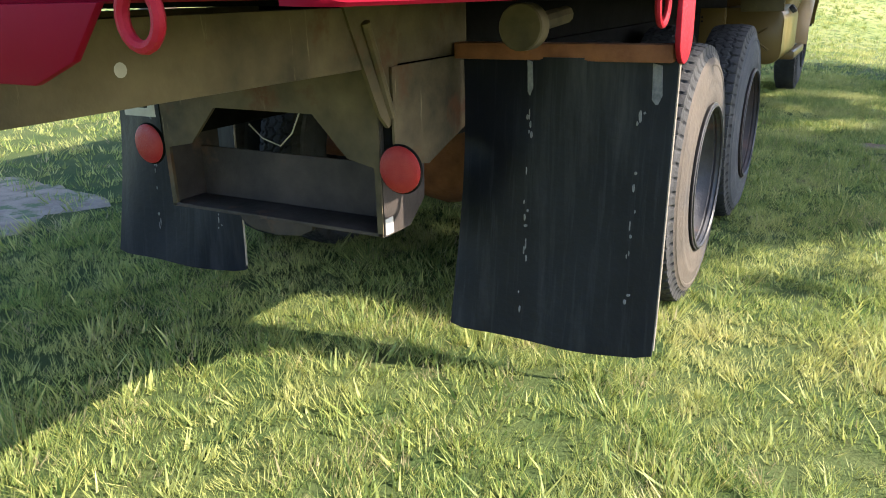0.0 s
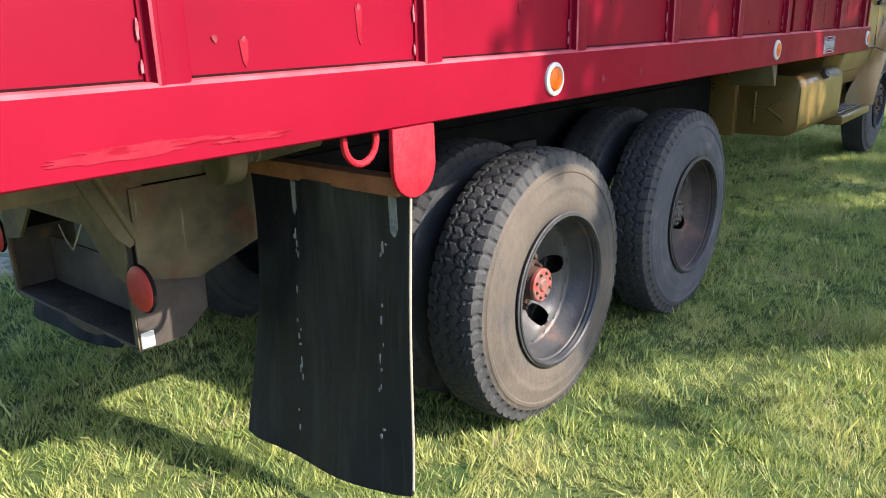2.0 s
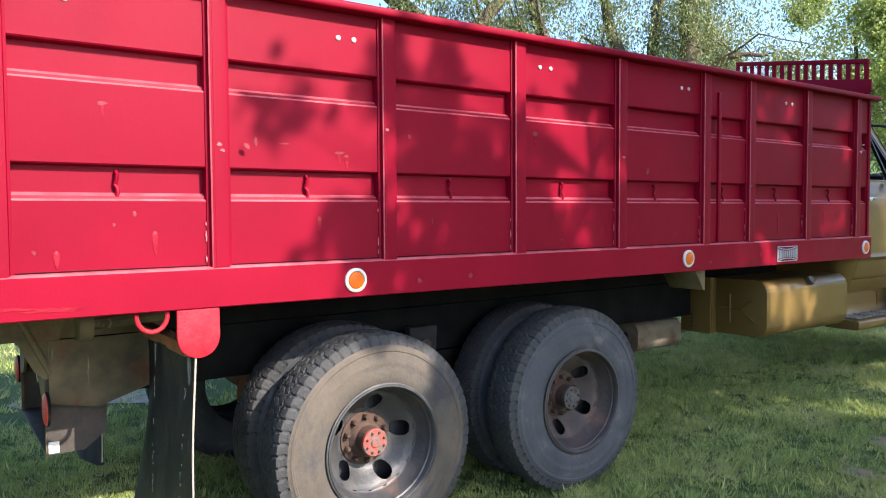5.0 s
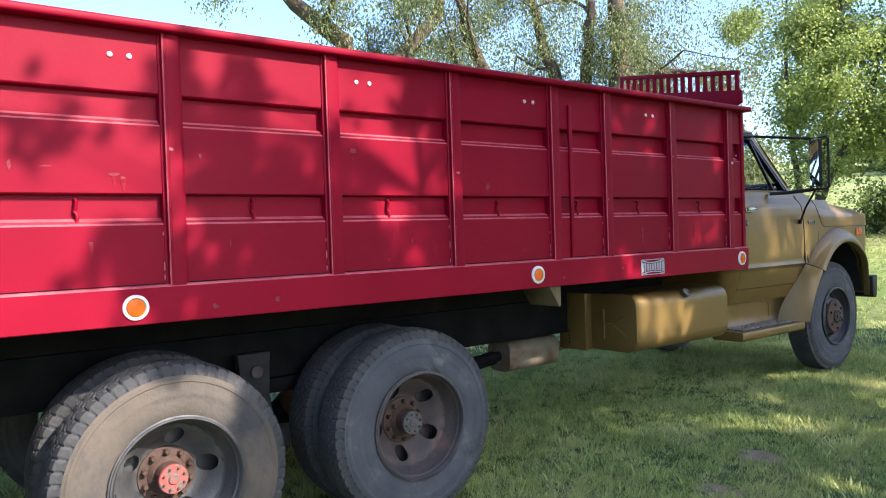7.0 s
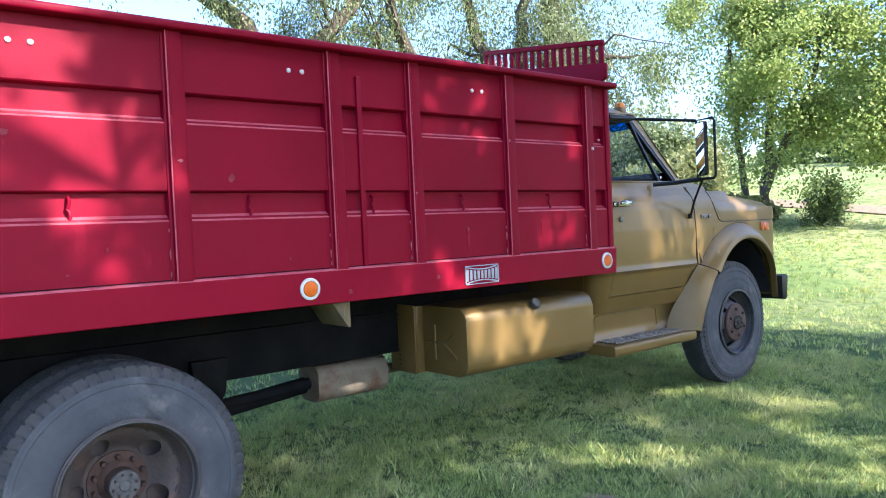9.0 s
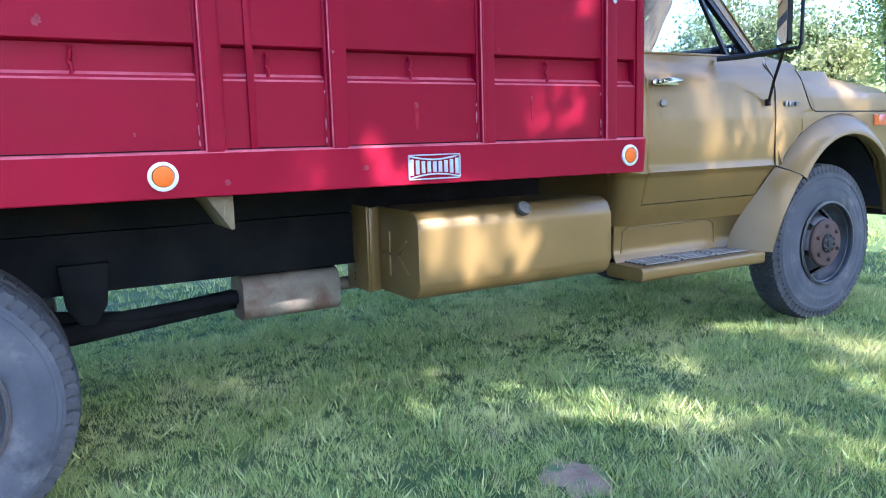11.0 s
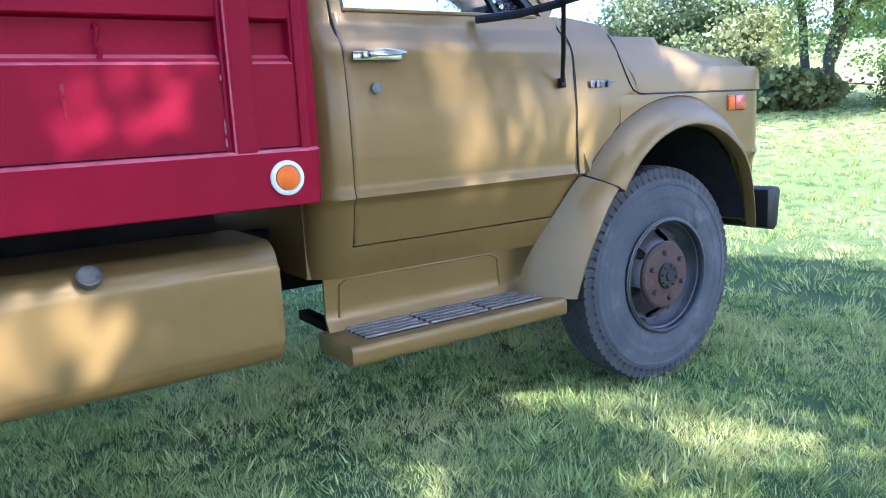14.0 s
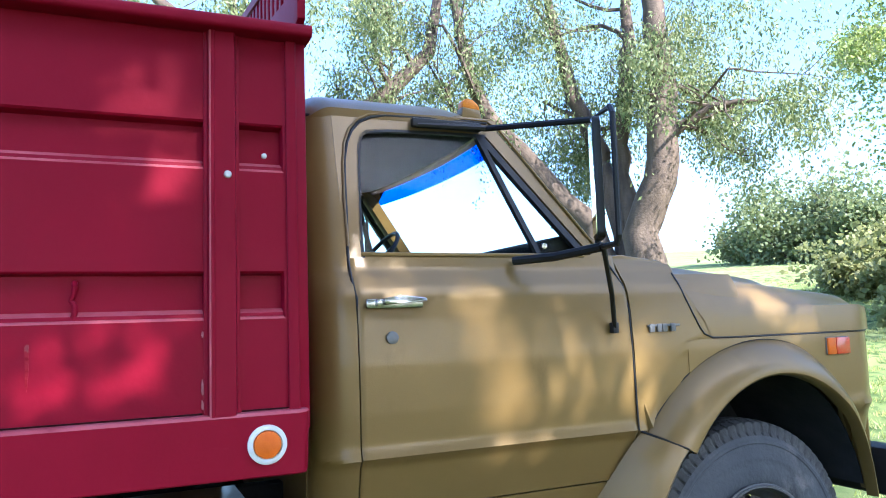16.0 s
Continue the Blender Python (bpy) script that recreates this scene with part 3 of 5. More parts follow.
# rear mud flaps
def flap(x0, x1, swing, z0, z1, name_label):
    def spot(u, v):
        k = (z1 - v) / (z1 - z0)
        return (x0 + (x1 - x0) * u - 0.012 * k * k, -0.69 - swing * k * k * (1 - 0.7 * u) - 0.025 * math.sin(u * math.pi) + 0.01 * math.sin(u * 9 + k * 5), v)
    bm = sheet(span(0, 1, 15), lambda u: z0 + (0.02 if 0.04 < u < 0.96 else 0.03) - 0.02 * u, lambda u: z1, 16, spot, (0, 0.012, 0))
    f = part("mud_flap", bm, FLAP, truck, name_label)
    # pale strip painted as the sunlit edge of the flap
    edge = tube([(spot(1, v)[0] + 0.003, spot(1, v)[1] + 0.005, v) for v in span(z0 + 0.03, z1, 12)], 0.004, 6)
    part("flap_edge", edge, EDGE, f, "outer edge of the flap, sunlight put into its pale colour")
    rng = np.random.default_rng(int(abs(x0) * 100))
    for u0, lo, hi, n in ((0.36, 0.12, 0.86, 17), (0.86, 0.2, 0.86, 12)):
        for k in range(n):
            u, v = u0 + rng.normal(0, 0.008), z0 + (z1 - z0) * rng.uniform(lo, hi)
            px, py, pz = spot(u, v)
            w, hh = 0.002 + 0.004 * rng.random() ** 2, 0.004 + 0.018 * rng.random() ** 2
            part("scuff", prism([(px + w * math.cos(t) * rng.uniform(0.7, 1.2), pz + hh * math.sin(t)) for t in span(0, 5.6, 9)], "y", py - 0.002, py + 0.004), SCUFF, f)
    for u0, v0, w, hh in ((0.36, 0.93, 0.01, 0.055), (0.92, 0.92, 0.016, 0.06)):
        px, py, pz = spot(u0, z0 + (z1 - z0) * v0)
        part("scuff", prism([(px - w, pz + hh), (px + w * 0.6, pz + hh * 0.9), (px + w, pz - hh * 0.5), (px + w * 0.2, pz - hh), (px - w * 0.8, pz - hh * 0.7)], "y", py - 0.003, py + 0.006), SCUFF, f)
    return f


flap(-0.68, -0.01, 0.10, 0.11, 1.03, "black rubber mud flap with grey scuffs, hanging")
flap(2 * CX + 0.01, 2 * CX + 0.68, 0.1, 0.13, 1.03, "black rubber mud flap with grey scuffs, hanging")
part("flap_hanger", box(-0.7, -0.02, -0.72, -0.66, 1.02, 1.07, 0.005), RUST, truck, "rusty steel flap hanger")
part("flap_hanger", box(2 * CX + 0.02, 2 * CX + 0.7, -0.72, -0.66, 1.02, 1.07, 0.005), RUST, truck)
part("rail_tab", prism([(-0.75, 1.2), (-0.59, 1.2)] + [(-0.67 + 0.08 * math.cos(radians(a)), 1.095 + 0.08 * math.sin(radians(a))) for a in range(0, -181, -15)], "x", -0.012, 0.003, 0.003), RED_TAB, truck, "round-ended red steel tab welded to the rail")
part("rope_hook", tube([(-0.03, -0.83 - 0.055 * math.cos(radians(a)), 1.185 - 0.06 * math.sin(radians(a))) for a in range(-10, 191, 20)], 0.009, 8), RED_TAB, truck, "red bent-rod rope hook")

# light brackets at the rear
br = part("light_bracket", prism([(-1.63, 0.53), (-1.63, 1.02), (-0.745, 1.02), (-0.745, 0.53), (-0.765, 0.53), (-0.765, 0.74), (-0.86, 0.76), (-0.98, 0.885), (-1.38, 0.885), (-1.5, 0.76), (-1.61, 0.74), (-1.61, 0.53)], "y", -1.1, -1.088), OLIVE, truck, "olive steel light bracket with a notched plate")
part("tray", box(-1.63, -0.745, -1.1, -0.95, 0.53, 0.542, 0.002), DUSTY, br, "dark steel tray")
part("tray_back", box(-1.61, -0.765, -0.96, -0.95, 0.543, 0.72, 0.002), DUSTY, br)
for x, s in ((-0.745, 1), (-1.63, -1)):
    part("side_plate", prism([(-1.095, 0.53), (-1.095, 0.95), (-0.85, 0.85), (-0.86, 0.6), (-0.95, 0.53)], "x", x - 0.004, x + 0.004), DUSTY, br)
    lamp = part("tail_lamp", lathe([(-0.006, 0.0), (-0.006, 0.07), (0.0, 0.073), (0.005, 0.07), (0.005, 0.0)], 32, "y", (x + s * 0.072, -1.1, 0.745)), FRAME, truck, "round red tail lamp")
    part("lens", lathe([(-0.016, 0.0), (-0.0145, 0.035), (-0.011, 0.06), (-0.005, 0.068), (0.0, 0.068)], 32, "y", (x + s * 0.072, -1.103, 0.745)), LENS_RED, lamp, "dull red plastic lens")
part("white_sticker", box(-0.742, -0.739, -1.092, -1.05, 0.535, 0.585, 0.001), WHITE, br, "small white reflector patch")
part("tow_plate", prism([(-1.36, 0.528), (-1.04, 0.528), (-1.05, 0.5), (-1.1, 0.475), (-1.2, 0.466), (-1.3, 0.475), (-1.35, 0.5)], "y", -1.06, -1.04, 0.003), DUSTY, br, "dark rounded plate under the tray")
WIRE = surf("pale_wire", (0.3, 0.27, 0.19), (0.42, 0.38, 0.28), 30, 0.6)
part("loose_wire", tube([(-1.05, -1.07, 0.885), (-1.07, -1.09, 0.82), (-1.13, -1.08, 0.775), (-1.22, -1.06, 0.79), (-1.28, -1.05, 0.83)], 0.0025, 6), WIRE, truck, "thin pale loose wire")
part("loose_wire", tube([(-0.42, REAR + 0.03, 1.205), (-0.55, REAR + 0.04, 1.185), (-0.68, REAR + 0.05, 1.18), (-0.85, REAR + 0.06, 1.19), (-1.0, REAR + 0.07, 1.2)], 0.003, 6), WIRE, truck, "thin pale loose wire")
part("bent_strap", prism([(-1.11, 0.92), (-1.06, 0.86), (-1.01, 0.83), (-0.95, 0.835), (-0.93, 0.85), (-1.0, 0.85), (-1.05, 0.89), (-1.09, 0.95)], "x", -0.74, -0.715, 0.003), OLIVE, truck, "bent olive steel strap end")
plate = part("number_plate", box(-1.80, -1.65, -1.108, -1.104, 0.84, 0.94, 0.001), WHITE, truck, "white number plate with dark bars")
part("plate_bar", box(-1.77, -1.68, -1.112, -1.1085, 0.87, 0.92, 0.001), BLACK, plate)
part("air_pod", lathe([(-0.002, 0.0), (-0.004, 0.056), (0.0, 0.06), (0.05, 0.06), (0.05, 0.0)], 28, "y", (-0.34, -1.03, 1.13)), OLIVE, truck, "olive round canister under the bed")
part("end_plate", prism([(-1.087, 1.028), (-0.58, 1.028), (-0.58, 0.82), (-0.9, 0.72), (-1.087, 0.76)], "x", -0.706, -0.698), OLIVE, truck, "olive steel frame end plate")
part("canister_stem", tube([(-0.34, -1.0, 1.13), (-0.34, -0.7, 1.15)], 0.025, 10), OLIVE, truck)
part("gusset", prism([(-1.28, 1.19), (-1.02, 1.19), (-1.06, 0.88), (-1.1, 0.86), (-1.14, 0.9)], "x", -0.72, -0.708), OLIVE, truck, "triangular olive gusset plate")
part("brace", tube([(-0.7, -1.2, 1.15), (-0.71, -1.08, 0.89)], 0.014, 8), OLIVE, truck)

# marker lights on the rail
def marker(y, lens, r=0.052, rear=False):
    at = (0.0, y, 1.272)
    ring = part("marker_lamp", lathe([(0.0, r), (0.008, r), (0.012, r - 0.006), (0.012, r * 0.76), (0.004, r * 0.7)], 36, "x", at), WHITE, truck, "round marker lamp with a white ring")
    part("lens", lathe([(0.002, r * 0.73), (0.012, r * 0.68), (0.017, r * 0.4), (0.018, 0.0)], 32, "x", at), lens, ring, "ribbed plastic lens")


for y in (0.0, 2.276, 4.47):
    marker(y, AMBER)
marker(-2.13, LENS_RED, 0.047)

# fuel tank
tank = part("fuel_tank", prism(rounded(-0.66, -0.13, 0.655, 1.062, 0.085, 6), "y", 3.345, 4.47, 0.012), GOLD, truck, "gold painted steel fuel tank with embossed end")
part("filler_cap", lathe([(0.0, 0.03), (0.014, 0.03), (0.016, 0.035), (0.034, 0.034), (0.038, 0.028), (0.034, 0.022), (0.034, 0.0)], 28, "x", (0, 0, 0)), CAP, tank, "worn steel filler cap", m=pose(-0.142, 3.915, 1.026, 0, -38, 0))
part("filler_neck", lathe([(-0.04, 0.03), (0.005, 0.03)], 20, "x"), STEEL, tank, m=pose(-0.155, 3.915, 1.015, 0, -38, 0))
part("tank_bracket", box(-0.80, -0.54, 3.28, 3.292, 0.645, 1.065, 0.002), GOLD, truck, "gold bracket plate with bolt holes")
for pts in (((-0.42, 0.95), (-0.42, 0.74)), ((-0.50, 0.845), (-0.34, 0.845), (-0.24, 0.92)), ((-0.34, 0.845), (-0.22, 0.76))):
    part("embossed_rib", tube([(x, 3.343, z) for x, z in pts], 0.008, 8), GOLD, tank)

# muffler and exhaust
part("muffler", prism(rounded(-0.99, -0.75, 0.532, 0.748, 0.065, 6), "y", 2.72, 3.215, 0.006), MUFFLER, truck, "rust-stained grey steel muffler with flattened sides")
part("exhaust_pipe", tube([(-0.87, 3.22, 0.64), (-0.9, 4.6, 0.66)], 0.035, 12), MUFFLER, truck)
part("tail_pipe", tube([(-0.87, 2.72, 0.64), (-0.9, 2.2, 0.6), (-1.0, 1.9, 0.62)], 0.035, 12), FRAME, truck)

# fittings on the near bed side: staples, bolt pairs, latch knobs
staple = None
for y in (-1.68, -0.938, -0.198, 0.537, 1.27, 2.02, 2.685, 3.288, 3.998):
    m = pose(0, y, 1.665)
    if staple is None:
        staple = part("rope_staple", tube([(-0.068, 0.002, 0.04), (-0.056, 0.003, 0.046), (-0.048, 0.004, 0.036), (-0.05, 0.001, 0.014), (-0.054, -0.004, 0.0), (-0.05, 0.004, -0.012), (-0.046, 0.005, -0.03), (-0.048, 0.0, -0.046), (-0.058, -0.002, -0.053), (-0.068, 0, -0.048)], 0.0075, 7), RED, wall_r, "small bent red steel staple", m=m)
    else:
        share(staple, "rope_staple", m, wall_r)
bolt = None
for y in (-0.052, 0.022, 1.094, 1.169, 2.239, 2.308, 3.378, 3.452, -1.16, -1.09):
    m = pose(-0.031, y, 2.294)
    if bolt is None:
        bolt = part("bolt_head", lathe([(-0.004, 0.012), (0.004, 0.011), (0.007, 0.007), (0.008, 0.0)], 14, "x"), BOLT, wall_r, "pale round bolt head", m=m)
    else:
        share(bolt, "bolt_head", m, wall_r)
part("latch_knob", lathe([(-0.002, 0.011), (0.006, 0.009), (0.009, 0.0)], 14, "x", (0.0, 4.372, 1.999)), BOLT, wall_r, "pale chipped knob")
part("latch_knob", lathe([(-0.034, 0.008), (-0.026, 0.007), (-0.022, 0.0)], 14, "x", (0.0, 4.475, 2.062)), BOLT, wall_r, "pale chipped knob")
part("corner_post", prism([(-0.06, FRONT - 0.03), (-0.022, FRONT - 0.03), (-0.018, FRONT - 0.024), (-0.018, FRONT - 0.004), (-0.024, FRONT + 0.002), (-0.06, FRONT + 0.002)], "z", 1.352, 2.41), RED, wall_r)


# scraped and rusted paint marks, each an uneven thin scab, some with a run below
SCAR = surf("scraped_paint", (0.12, 0.01, 0.018), (0.2, 0.03, 0.038), 40, 0.7, spec=0.3)
FADED = surf("sun_faded_red", (0.175, 0.004, 0.015), (0.215, 0.014, 0.026), 14, 0.6, spec=0.1, spots=((0.15, 0.001, 0.009), 20, 0.5, (1, 0.5, 2), 0.1))
WORN = surf("bare_worn_steel", (0.045, 0.021, 0.013), (0.085, 0.042, 0.024), 22, 0.7, 0, 0.3, 60, spots=((0.17, 0.004, 0.016), 12, 0.5, (1, 1, 2.2), 0.05))


def scab(x, y, z, ry, rz, run, seed, material=SCAR, parent=None, n=22, name="paint_scar"):
    out = []
    for i in range(n):
        a = 2 * math.pi * i / n
        k = 0.9 + 0.5 * noise.noise((1.7 * math.cos(a), 1.7 * math.sin(a), seed * 5.3)) + 0.35 * noise.noise((5.1 * math.cos(a), 5.1 * math.sin(a), seed * 3.1))
        q = rz * k * math.sin(a)
        if run and abs(math.cos(a) + 0.1) < 0.16 and q < 0:
            q -= run
        out.append((y + ry * k * math.cos(a), z + q))
    return part(name, prism(out, "x", x - 0.002, x + 0.0012), material, parent or wall_r)


for k, (y, z, a, b, run) in enumerate(((-0.98, 1.948, 0.035, 0.012, 0.03), (-0.054, 1.812, 0.05, 0.012, 0.012), (-0.02, 1.80, 0.02, 0.01, 0.02), (1.06, 1.955, 0.035, 0.02, 0.02), (-0.15, 1.535, 0.016, 0.016, 0.03), (-0.813, 1.49, 0.012, 0.012, 0.05), (-0.882, 1.56, 0.014, 0.02, 0.0), (-0.952, 1.521, 0.01, 0.012, 0.0), (-1.139, 1.427, 0.012, 0.012, 0.02), (-1.205, 1.43, 0.012, 0.012, 0.0), (1.934, 1.79, 0.03, 0.03, 0.0), (3.305, 1.52, 0.016, 0.02, 0.08), (3.9, 1.55, 0.01, 0.015, 0.07), (0.42, 1.52, 0.006, 0.03, 0.0), (1.4, 1.5, 0.008, 0.02, 0.0), (2.2, 1.42, 0.01, 0.014, 0.0), (-0.422, 1.842, 0.012, 0.03, 0.0), (1.25, 1.41, 0.012, 0.006, 0.0), (-0.3, 1.84, 0.04, 0.006, 0.0), (0.3, 1.9, 0.012, 0.02, 0.0))):
    scab(-0.0295, y, z, a * 0.55, b * 0.6, 0, k + 1)
    if run:
        w = 0.005 + 0.003 * (k % 3)
        long = run + 0.035
        part("paint_run", prism([(y - w, z), (y + w, z), (y + w * 0.8, z - long * 0.6), (y + w * 0.2, z - long), (y - w * 0.5, z - long * 0.8)], "x", -0.0315, -0.0292), FADED, wall_r)
for k, (y, z, a, b) in enumerate(((-1.722, 1.29, 0.04, 0.03), (-1.745, 1.278, 0.055, 0.017), (-1.79, 1.304, 0.05, 0.009), (-1.8, 1.281, 0.06, 0.008), (-1.87, 1.279, 0.05, 0.004), (-1.73, 1.328, 0.045, 0.01), (-1.81, 1.335, 0.012, 0.012), (-2.06, 1.29, 0.018, 0.008), (-1.95, 1.273, 0.05, 0.003))):
    scab(0.001 + 0.0003 * k, y, z, a, b, 0, 31 + k, WORN, rail_r, 60, "worn_patch")
for k, (y, z, a, b) in enumerate(((-1.86, 1.246, 0.24, 0.014), (-1.42, 1.243, 0.17, 0.012), (-2.0, 1.225, 0.18, 0.01), (-1.15, 1.235, 0.1, 0.007))):
    scab(0.0002 + 0.0002 * k, y, z, a, b, 0, 71 + k, FADED, rail_r, 60, "faded_patch")
CHIP = surf("pale_chipped_edge", (0.2, 0.05, 0.058), (0.32, 0.13, 0.14), 50, 0.7, spec=0.2)
for k, p in enumerate(POSTS):
    for z, h in ((1.385, 0.014), (1.43 + 0.02 * (k % 3), 0.022), (1.52 + 0.05 * (k % 2), 0.008)):
        scab(-0.0255, p - 0.004, z, 0.0035, h, 0, 90 + k + z, CHIP, wall_r, 14, "paint_chip")
for k, (y, z) in enumerate(((-0.575, 1.822), (-0.565, 1.8), (1.70, 1.86), (2.93, 1.72), (3.63, 2.02), (0.165, 1.92))):
    scab(-0.0018, y, z, 0.011, 0.007, 0, 120 + k, CHIP, wall_r, 18, "paint_chip")
for k, (y, z) in enumerate(((0.33, 1.25), (0.62, 1.26), (-0.47, 1.82), (2.5, 1.24), (3.05, 1.27))):
    scab(0.0005, y, z, 0.012, 0.012, 0, 50 + k, SCAR, rail_r)

# maker's plate on the rail: white frame and pale bars
EM = surf("pale_blue_grey_enamel", (0.26, 0.27, 0.29), (0.34, 0.35, 0.37), 30, 0.5)
def emz(f, top):
    return 1.262 + (0.046 - 0.016 * math.sin(math.pi * f)) * (1 if top else -1)


em = part("maker_plate", tube([(0.004, 3.243 + 0.245 * f, emz(f, True)) for f in span(0, 1, 13)] + [(0.004, 3.488, emz(1, False))] + [(0.004, 3.243 + 0.245 * f, emz(f, False)) for f in span(1, 0, 13)] + [(0.004, 3.243, emz(0, True))], 0.004, 6), EM, truck, "white-edged maker's plate with pale bars")
part("plate_line", tube([(0.003, 3.243, 1.312), (0.003, 3.488, 1.312)], 0.003, 6), EM, em)
part("plate_line", tube([(0.003, 3.243, 1.212), (0.003, 3.488, 1.212)], 0.003, 6), EM, em)
for k in range(9):
    f = (k + 0.5) / 9
    hgt = 0.036 - 0.014 * math.sin(math.pi * f)
    part("plate_bar", box(0.001, 0.0045, 3.243 + 0.245 * f - 0.009, 3.243 + 0.245 * f + 0.009, 1.262 - hgt, 1.262 + hgt, 0.001), EM, em)

# slatted headboard over the front bulkhead
def hb_top(x):
    return 2.90 + (2.735 - 2.90) * (x + 1.2) / 1.15


hb = part("headboard", prism([(-1.2, hb_top(-1.2)), (-0.05, hb_top(-0.05)), (-0.05, hb_top(-0.05) - 0.035), (-1.2, hb_top(-1.2) - 0.035)], "y", 4.57, 4.605, 0.004), RED, truck, "red slatted steel headboard over the bed front")
part("lower_bar", prism([(-1.2, hb_top(-1.2) - 0.165), (-0.03, hb_top(-0.03) - 0.155), (-0.03, 2.48), (-0.14, 2.435), (-1.2, 2.435)], "y", 4.575, 4.6, 0.003), RED, hb)
for k in range(17):
    x = -1.19 + 1.12 * k / 16
    part("slat", box(x - 0.017, x + 0.017, 4.578, 4.598, hb_top(x) - 0.17, hb_top(x) - 0.034, 0.003), RED, hb)

# rear apron with a hook, hangers and brackets below
part("rear_apron", prism([(-0.30, 1.216), (-0.36, 1.15), (-0.44, 1.12), (-2.0, 1.12), (-2.08, 1.216)], "y", REAR - 0.02, REAR - 0.008, 0.003), RED_RAIL, truck, "faded red apron plate under the rear sill")
part("rope_hook", tube([(-0.235 - 0.028 * math.cos(radians(a)), REAR - 0.02, 1.20 - 0.032 * math.sin(radians(a))) for a in range(-60, 241, 20)], 0.008, 8), RED_TAB, truck, "red bent-rod rope hook")
part("bed_bracket", prism([(2.43, 1.188), (2.53, 1.188), (2.53, 1.06), (2.515, 1.06)], "x", -0.32, -0.06, 0.003), OLIVE, truck, "pale olive bracket under the bed")
part("spring_hanger", prism([(1.94, 0.9), (2.14, 0.9), (2.12, 0.72), (2.07, 0.64), (2.01, 0.64), (1.96, 0.72)], "x", -0.71, -0.66, 0.006), FRAME, truck, "dark cast spring hanger")
part("spring_bracket", prism([(0.66, 0.93), (0.845, 0.93), (0.83, 0.7), (0.84, 0.6), (0.88, 0.5), (0.87, 0.445), (0.8, 0.445), (0.73, 0.58), (0.68, 0.7)], "x", -0.66, -0.6, 0.008), ARCH, truck, "dusty cast spring bracket between the rear wheels")
part("bracket_bolt", lathe([(-0.602, 0.035), (-0.585, 0.033), (-0.58, 0.024), (-0.58, 0.0)], 18, "x", (0, 0.76, 0.83)), DUSTY, truck)
part("drive_shaft", tube([(-0.9, 1.6, 0.52), (-0.93, 2.72, 0.62)], 0.05, 14), FRAME, truck, "dark steel shaft")
part("bracket_angle", box(-0.56, -0.535, 3.292, 3.345, 0.65, 1.06, 0.003), GOLD, truck)
for z in (1.0, 0.97, 0.78, 0.75, 0.72, 0.69):
    part("bolt_hole", lathe([(-0.001, 0.008), (0.0, 0.0)], 10, "y", (-0.70, 3.279, z)), BLACK, truck)
part("bolt_hole", lathe([(0.0, 0.0), (0.001, 0.014)], 12, "x", (-0.714, -1.95, 1.1)), WHITE, truck)

# ---- cab ----
def side_x(z):
    """Outer face of the cab's side at height z: tucked sill, crease, shoulder, leaning glass."""
    keys = ((0.86, -0.30), (0.95, -0.26), (1.0, -0.246), (1.10, -0.222), (1.138, -0.214), (1.15, -0.206), (1.158, -0.197), (1.166, -0.192), (1.178, -0.198), (1.2, -0.204), (1.3, -0.201), (1.45, -0.202), (1.6, -0.212), (1.665, -0.222), (1.70, -0.236), (1.73, -0.258), (1.76, -0.280), (1.815, -0.296), (2.36, -0.446))
    for (z0, x0), (z1, x1) in zip(keys, keys[1:]):
        if z <= z1:
            return x0 + (x1 - x0) * max(0.0, z - z0) / (z1 - z0)
    return keys[-1][1]


def pair(name, build, material, label="", parent=None):
    """A part on the near side and its mirror image on the far side."""
    bm = build()
    far = bm.copy()
    for v in far.verts:
        v.co.x = 2 * CX - v.co.x
    near = part(name, bm, material, parent or truck, label)
    return near, part(name, far, material, parent or truck, label)


def rear_x(y, z):
    """Cab corner: the side turns into the back round a broad radius."""
    k = max(0.0, (4.80 - y) / 0.135)
    return side_x(z) - 0.13 * (1 - math.sqrt(max(0.0, 1 - min(1.0, k) ** 2)))


zs = 110
cab, _ = pair("cab_corner", lambda: sheet([4.665, 4.667, 4.67, 4.675, 4.682, 4.69, 4.7, 4.712, 4.727, 4.745, 4.77, 4.794], lambda y: 0.87, lambda y: 2.335 - 0.1 * max(0.0, (4.79 - y) / 0.13) ** 2, zs, lambda y, z: (rear_x(y, z), y, z), (-0.02, 0.002, 0)), GOLD, "gold rounded rear corner of the cab")
pair("rocker_panel", lambda: sheet(span(4.794, 5.83, 5), lambda y: 0.87, lambda y: 0.985, 6, lambda y, z: (side_x(z), y, z), (-0.025, 0, 0)), GOLD, "gold sill panel under the door")


def door_front(z):
    return 5.848 - 0.02 * step01((1.815 - z) / 0.15) + (0.02 if z > 1.7 else 0.0)


def skin(y0, y1, z0, z1, nu, nz, thick=-0.03):
    def spot(u, z):
        e = min(1.0, (0.018 - min(0.018, u * (y1 - y0), (1 - u) * (y1 - y0))) / 0.018)
        return (side_x(z) - 0.005 * e * e, y0 + (y1 - y0) * u, z)
    us = [0, 0.006, 0.012, 0.018] + span(0.05, 0.95, nu) + [0.982, 0.988, 0.994, 1]
    return sheet(us, lambda u: z0, lambda u: z1, nz, spot, (thick, 0, 0))


door, door_far = pair("door", lambda: skin(4.8, 5.853, 0.990, 1.815, 6, 80), GOLD, "gold painted cab door, shut")
